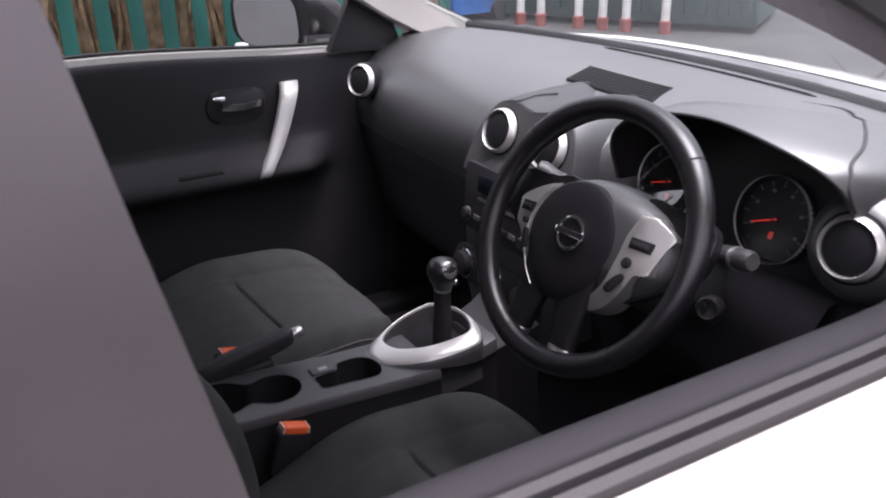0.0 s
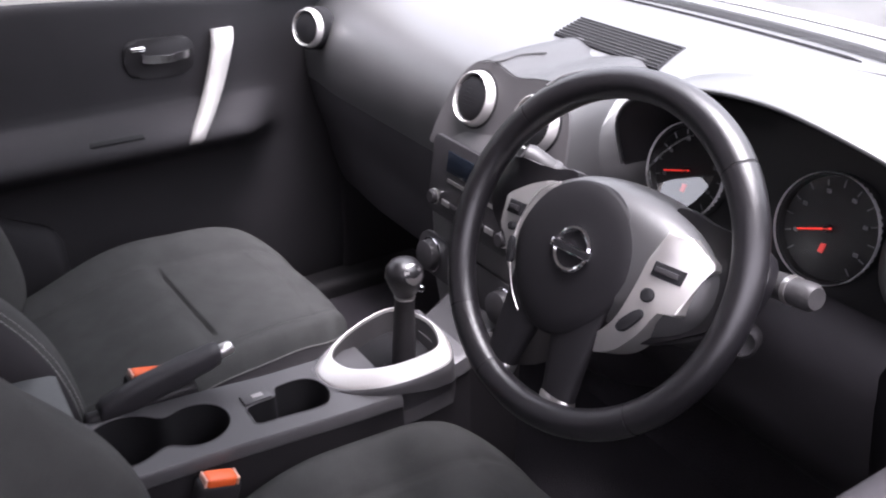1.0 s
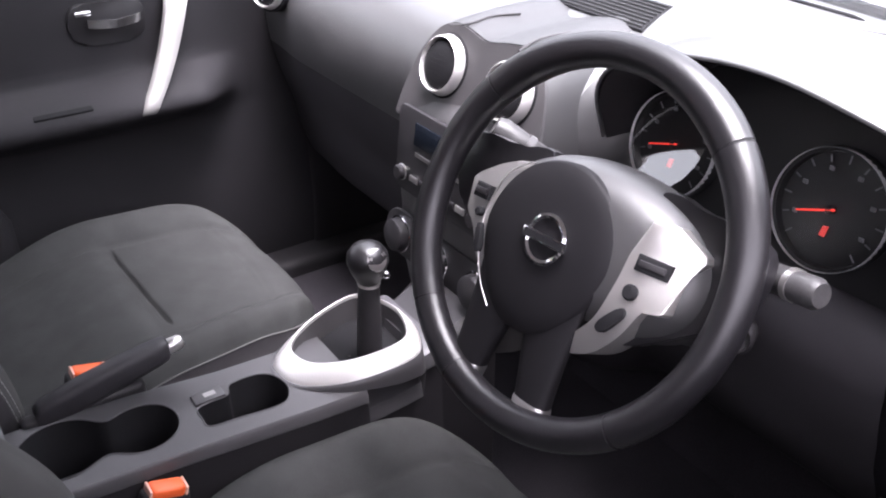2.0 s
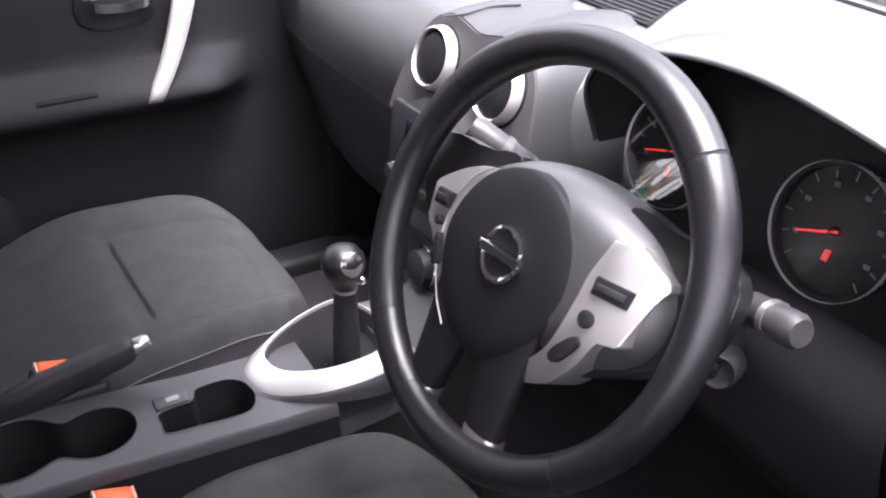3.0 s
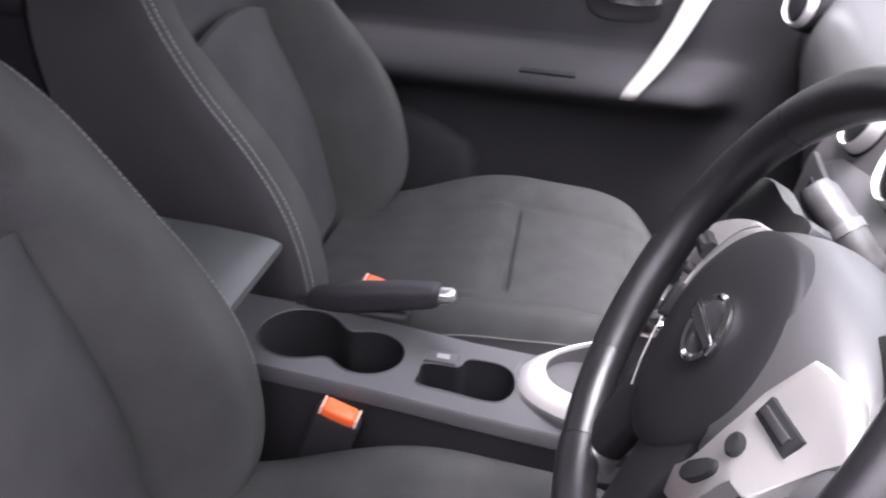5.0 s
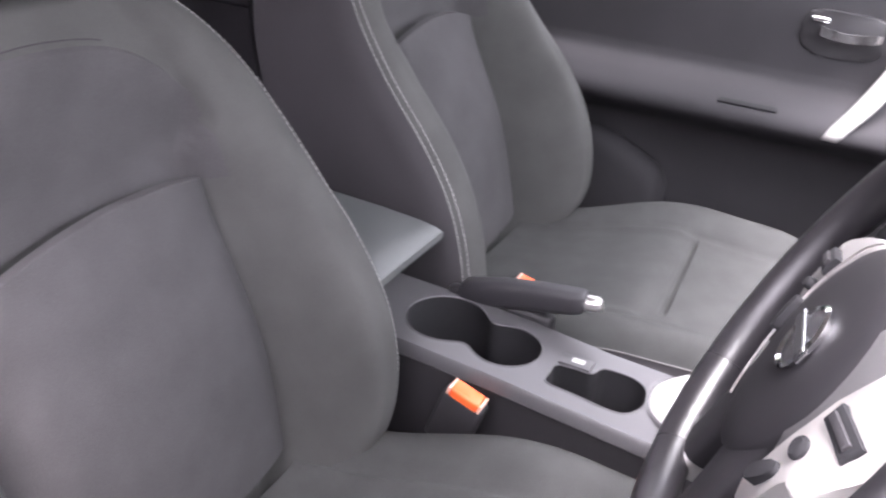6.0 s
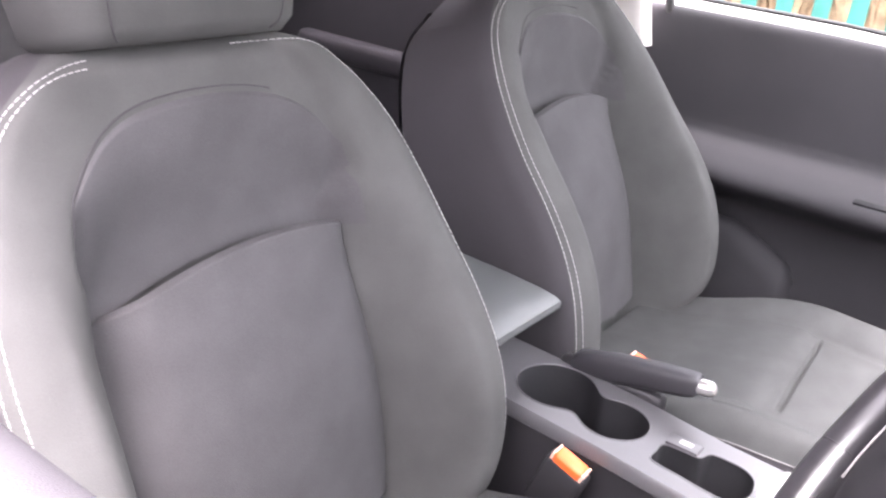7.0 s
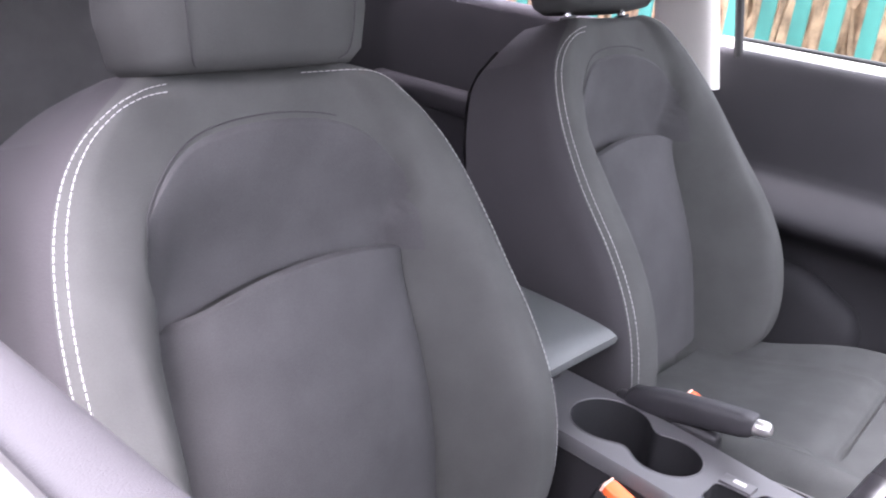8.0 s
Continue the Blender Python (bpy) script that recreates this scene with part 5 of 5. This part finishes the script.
def buckle(x, y, z, lean):
    b = thing("seat_belt_buckle", (x, y, z - 0.12), "black seat belt buckle with an orange-red button", "seat belt buckle", "seat belt buckles")
    m = Matrix.Translation((x, y, z)) @ Euler((radians(lean), 0, 0)).to_matrix().to_4x4()
    body = rbox((0, 0, -0.035), (0.024, 0.050, 0.07), 0.006)
    body.transform(m)
    part("buckle_body", body, PLASTIC, b)
    press = rbox((0.001, 0, 0.001), (0.021, 0.036, 0.014), 0.004)
    press.transform(m)
    part("release_button", press, ORANGE, b, "orange-red release button")
    for end in (-0.019, 0.019):
        edge = rbox((0.001, end, 0.001), (0.020, 0.003, 0.012), 0.001)
        edge.transform(m)
        part("button_edge", edge, BUTTON_EDGE, b, "pale button edge")
    part("buckle_stem", tube([m @ Vector((0, 0, -0.06)), m @ Vector((0, -0.01, -0.16))], 0.009, 10), PLASTIC, b)
    return b


buckle(0.103, 0.187, 0.698, -18)
buckle(-0.109, 0.169, 0.722, -14)

# ---- rear bench ----
REAR = thing("rear_bench_seat", (0, -0.9, 0.4), "dark charcoal cloth rear bench seat", "car seat")
part("bench_cushion", loft([[Vector((x, p.x, p.y)) for p in smooth_line([(-1.12, 0.55, 0), (-1.10, 0.64, 0), (-0.9, 0.665, 0), (-0.72, 0.67, 0), (-0.63, 0.64, 0), (-0.62, 0.55, 0), (-0.66, 0.45, 0), (-1.1, 0.45, 0)], 4, True)] for x in np.linspace(-0.66, 0.66, 9)]), CLOTH, REAR)
for cx, w in ((-0.44, 0.43), (0.0, 0.42), (0.44, 0.43)):
    sec = smooth_line([(-1.05, 0.62, 0), (-1.12, 0.80, 0), (-1.20, 1.02, 0), (-1.24, 1.07, 0), (-1.30, 1.06, 0), (-1.27, 0.85, 0), (-1.18, 0.6, 0)], 4, True)
    part("bench_back", loft([[Vector((cx + x * w / 2, p.x - 0.012 * abs(x) ** 4, p.y - 0.01 * abs(x) ** 4)) for p in sec] for x in np.linspace(-0.99, 0.99, 9)]), CLOTH_SIDE, REAR)
    part("rear_headrest", rbox((cx, -1.26, 1.13), (0.24, 0.07, 0.12), 0.03), CLOTH_SIDE, REAR)

# ---- passenger door ----
DOOR = thing("passenger_door", (-0.76, 0.3, 0.4), "closed passenger door with a dark moulded inner panel", "car door")


def door_section(y):
    e = (1 - step(0.53, 0.65, y)) * step(-0.26, -0.20, y)
    belt = 1.072 - 0.035 * step(0.1, 0.75, y)
    pts = [(-0.775, belt - 0.02), (-0.772, belt - 0.002), (-0.762, belt), (-0.752, belt - 0.006), (-0.746, belt - 0.03), (-0.742 + 0.005 * e, 0.97), (-0.742 + 0.010 * e, 0.90), (-0.742 + 0.012 * e, 0.884), (-0.742 + 0.017 * e, 0.870), (-0.742 + 0.030 * e, 0.861), (-0.742 + 0.050 * e, 0.850), (-0.742 + 0.072 * e, 0.834), (-0.742 + 0.082 * e, 0.819), (-0.742 + 0.080 * e, 0.804), (-0.742 + 0.055 * e, 0.785), (-0.742 + 0.018 * e, 0.76), (-0.738, 0.70), (-0.735, 0.60), (-0.735, 0.48), (-0.745, 0.39)]
    return [Vector((x, y, z)) for x, z in pts]


part("inner_panel", loft([[p for p in smooth_line(door_section(y), 3)] for y in np.linspace(-0.24, 0.86, 60)], closed=False), DOOR_PLASTIC, DOOR, "dark grained inner door panel with an armrest ledge", smooth=180)
pocket = []
for y in (-0.22, -0.1, 0.0, 0.06, 0.10, 0.13, 0.15, 0.165, 0.177, 0.185, 0.188):
    fall, thin = 0.055 * step(0.05, 0.20, y) + 0.03 * step(0.17, 0.19, y), 1 - 0.75 * step(0.165, 0.19, y) ** 2
    pocket.append([Vector((-0.737 + d * thin, y, z - fall)) for d, z in ((-0.01, 0.727), (0.012, 0.726), (0.024, 0.719), (0.032, 0.706), (0.037, 0.68), (0.044, 0.60), (0.046, 0.47), (-0.01, 0.42))])
part("door_pocket", loft(pocket), DOOR_PLASTIC, DOOR, "dark moulded door pocket", smooth=180)
pull_line = smooth_line([(-0.732, 0.535, 0.995), (-0.706, 0.524, 0.972), (-0.692, 0.500, 0.915), (-0.676, 0.472, 0.864), (-0.662, 0.448, 0.830), (-0.660, 0.439, 0.814), (-0.668, 0.436, 0.806)], 5)
pull = []
for i, p in enumerate(pull_line):
    w = 0.020 - 0.009 * i / len(pull_line)
    pull.append([p + Vector(o) for o in ((0.006, -w, 0), (0.009, -w * 0.5, 0.002), (0.009, w * 0.5, 0.002), (0.006, w, 0), (-0.008, w, -0.002), (-0.008, -w, -0.002))])
part("pull_handle", loft(pull), PULL, DOOR, "curved satin silver pull handle", smooth=60)
lm = Matrix(((0, 0, 1, -0.736), (1, 0, 0, 0.415), (0, 1, 0, 0.957), (0, 0, 0, 1)))
recess = part("handle_recess", plate([(p.x, p.y) for p in smooth_line([(-0.065, -0.012, 0), (-0.055, 0.03, 0), (0.0, 0.034, 0), (0.055, 0.028, 0), (0.062, -0.01, 0), (0.04, -0.034, 0), (-0.04, -0.034, 0)], 5, True)], -0.004, 0.006, lm, 0.003), PLASTIC, DOOR, "black latch recess")
part("latch_lever", loft([[lm @ Vector((x, y + dy, h + dz)) for dy, dz in ((-w, 0), (-w, 0.006), (w, 0.008), (w, 0.002))] for x, y, h, w in ((-0.036, 0.004, 0.008, 0.008), (-0.022, 0.001, 0.012, 0.0075), (0.01, -0.001, 0.015, 0.007), (0.045, 0.002, 0.011, 0.007), (0.054, 0.004, 0.006, 0.006))]), LATCH, recess, "chrome latch lever")
part("lock_knob", rbox(tuple(lm @ Vector((-0.040, 0.020, 0.008))), (0.010, 0.028, 0.009), 0.003), LATCH, recess, "chrome lock tab")
part("window_switch_slot", rbox((-0.676, 0.302, 0.8365), (0.018, 0.095, 0.005), 0.002, turn=Euler((0, radians(22), 0)).to_matrix()), DARK_WELL, DOOR, "black window switch")
part("belt_strip", loft([[Vector((x, y, 1.072 - 0.035 * step(0.1, 0.75, y) + dz)) for x, dz in ((-0.772, -0.004), (-0.774, 0.012), (-0.782, 0.017), (-0.795, 0.012), (-0.797, -0.01))] for y in np.linspace(-0.2, 0.8, 20)]), PAINT, DOOR, "pale outer waist strip")
part("glass_seal", tube([(-0.779, y, 1.0905 - 0.035 * step(0.1, 0.75, y)) for y in np.linspace(-0.17, 0.74, 24)], 0.0032, 6), RUBBER, DOOR, "thin black glass seal")
part("outer_skin", rbox((-0.825, 0.3, 0.72), (0.05, 1.05, 0.66), 0.02), PAINT, DOOR)
part("sail_panel", plate([(0.64, 1.045), (0.83, 1.03), (0.80, 1.10), (0.70, 1.17)], -0.012, 0.012, Matrix(((0, 0, 1, -0.745), (1, 0, 0, 0), (0, 1, 0, 0), (0, 0, 0, 1))), 0.004), PLASTIC, DOOR, "black mirror corner panel")
part("window_frame", tube(smooth_line([(-0.735, 0.72, 1.15), (-0.69, 0.50, 1.31), (-0.645, 0.30, 1.43), (-0.625, 0.1, 1.47), (-0.63, -0.18, 1.48)], 6), 0.016, 8), RUBBER, DOOR)
part("window_frame", tube([(-0.64, -0.185, 1.48), (-0.705, -0.168, 1.25), (-0.757, -0.152, 1.06)], 0.0085, 8), RUBBER, DOOR)
part("window_glass", loft([[Vector((-0.764 + 0.100 * v, y, 1.05 + 0.40 * v)) for y in np.linspace(-0.16, 0.74 - 0.42 * v, 8)] for v in np.linspace(0, 1, 6)], closed=False), SIDE_GLASS, DOOR)

mirror_rings = []
for y, f in ((0.700, 0.30), (0.690, 0.62), (0.665, 0.88), (0.625, 1.0), (0.590, 0.99), (0.584, 0.96)):
    mirror_rings.append([Vector((-0.955 + 0.105 * f * math.copysign(abs(math.cos(t)) ** 0.55, math.cos(t)), y + 0.06 * math.cos(t), 1.095 + 0.075 * f * math.copysign(abs(math.sin(t)) ** 0.55, math.sin(t)))) for t in (2 * math.pi * k / 32 for k in range(32))])
mirror = part("door_mirror", loft(mirror_rings), PLASTIC, DOOR, "black door mirror housing outside the window", smooth=50)
part("mirror_arm", rbox((-0.842, 0.665, 1.045), (0.10, 0.07, 0.04), 0.012), PLASTIC, mirror)
part("mirror_glass", plate([(0.094 * math.copysign(abs(math.cos(t)) ** 0.55, math.cos(t)), 0.066 * math.copysign(abs(math.sin(t)) ** 0.55, math.sin(t))) for t in (2 * math.pi * k / 32 for k in range(32))], 0, 0.004, facing((-0.955, 0.578, 1.095), -6, 31)), CHROME, mirror, "mirror glass", smooth=0)

# ---- driver door, window wound down ----
DD = thing("driver_door", (0.78, 0.3, 0.4), "white driver door with its window wound down", "car door")


def driver_section(y, pts):
    drop = -0.012 * step(0.45, 0.84, y)
    return [Vector((x, y, z - drop)) for x, z in pts]


YS = np.linspace(-0.10, 0.84, 40)
part("inner_panel", loft([smooth_line(driver_section(y, [(0.745, 0.40), (0.735, 0.60), (0.72, 0.75), (0.710, 0.88), (0.698, 0.98), (0.692, 1.020), (0.697, 1.042), (0.711, 1.050), (0.727, 1.049), (0.735, 1.043), (0.737, 1.02)]), 3) for y in YS], closed=False), DOOR_PLASTIC, DD, "dark grained inner door panel", smooth=180)
part("inner_seal", loft([driver_section(y, [(0.736, 1.02), (0.737, 1.044), (0.743, 1.049), (0.749, 1.044), (0.750, 1.01)]) for y in YS], closed=False), RUBBER, DD)
part("window_slot", loft([driver_section(y, [(0.747, 1.03), (0.749, 1.012), (0.757, 1.012), (0.759, 1.03)]) for y in YS], closed=False), DARK_WELL, DD)
part("outer_seal", loft([driver_section(y, [(0.755, 1.01), (0.756, 1.040), (0.760, 1.046), (0.769, 1.043), (0.772, 1.02)]) for y in YS], closed=False), RUBBER, DD, "black outer window seal")
part("outer_skin", loft([smooth_line(driver_section(y, [(0.771, 1.02), (0.773, 1.035), (0.782, 1.041), (0.806, 1.033), (0.832, 0.99), (0.856, 0.90), (0.866, 0.78), (0.862, 0.60), (0.84, 0.42)]), 4) for y in YS], closed=False), PAINT, DD, "white painted outer skin", smooth=180)
part("window_frame", tube(smooth_line([(0.762, 0.84, 1.08), (0.745, 0.63, 1.225), (0.712, 0.44, 1.335), (0.68, 0.28, 1.42), (0.66, 0.12, 1.47), (0.655, -0.08, 1.50)], 6), 0.016, 8), RUBBER, DD)
part("b_pillar_cover", loft([[Vector((x, y0 + dy, z)) for dy, x in ((0.0, x0 - 0.02), (0.0, x0 + 0.012), (-0.09, x0 + 0.02), (-0.14, x0 + 0.016), (-0.14, x0 - 0.02))] for z, x0, y0 in ((1.03, 0.765, -0.045), (1.15, 0.745, -0.064), (1.28, 0.715, -0.09), (1.40, 0.685, -0.112), (1.50, 0.655, -0.13))]), BLACK_PAINT, DD, "dark pillar cover of the window frame", smooth=50)

# ---- things ahead in the yard ----


def wheelie_bin(x, y, mat):
    b = new("wheelie_bin")
    b.location = (x, y, 0)
    tagged(b, "blue plastic wheeled bin standing in the yard", "bin")
    body = loft([[Vector((sx * w, sy * w * 1.15, z)) for sx, sy in ((-1, -1), (1, -1), (1, 1), (-1, 1))] for z, w in ((0.08, 0.22), (0.9, 0.28), (0.95, 0.30))])
    for bm, nm, mt in ((body, "bin_body", mat), (rbox((0, 0.02, 0.99), (0.60, 0.72, 0.06), 0.02), "lid", mat), (tube([(-0.3, 0.27, 0.1), (0.3, 0.27, 0.1)], 0.1, 14), "wheel_pair", RUBBER)):
        p = part(nm, bm, mt, b, scaled=False)
        p.matrix_parent_inverse = Matrix.Identity(4)
    return b


wheelie_bin(-6.75, 4.75, BLUE)


def painted_post(x, y, h):
    b = new("painted_post")
    b.location = (x, y, 0)
    tagged(b, "white painted steel post with a red base", "post", "red and white posts")
    for bm, nm, mt in ((lathe([(0.055, 0.0), (0.055, 0.11), (0.044, 0.12), (0.001, 0.12)], Matrix.Identity(4), 16), "red_base", RED_PAINT), (lathe([(0.040, 0.11), (0.040, h - 0.03), (0.030, h), (0.001, h + 0.005)], Matrix.Identity(4), 16), "shaft", WHITE_POST)):
        p = part(nm, bm, mt, b, scaled=False)
        p.matrix_parent_inverse = Matrix.Identity(4)
    return b


for k in range(4):
    painted_post(-3.0, 1.015 + 0.083 * k, 0.675 + 0.012 * (k % 3))
for k in (-0.82, 0.02, 1.55, 2.5, 3.4, 4.86):
    painted_post(-5.95 + 0.215 * k, 5.12 + 0.13 * k, 0.95 + 0.008 * k)
turn = Matrix.Translation((-6.25, 5.95, 0)) @ Euler((0, 0, radians(32))).to_matrix().to_4x4()
box = join(rbox((0, 0, 1.3), (3.6, 1.3, 2.5), 0.03), *[rbox((-1.7 + 0.2 * k, -0.67, 1.3), (0.10, 0.05, 2.3), 0.01) for k in range(18)])
box.transform(turn)
part("steel_container", box, TEAL_WALL, None, "dark teal steel container with ribbed side", scaled=False, category="container")
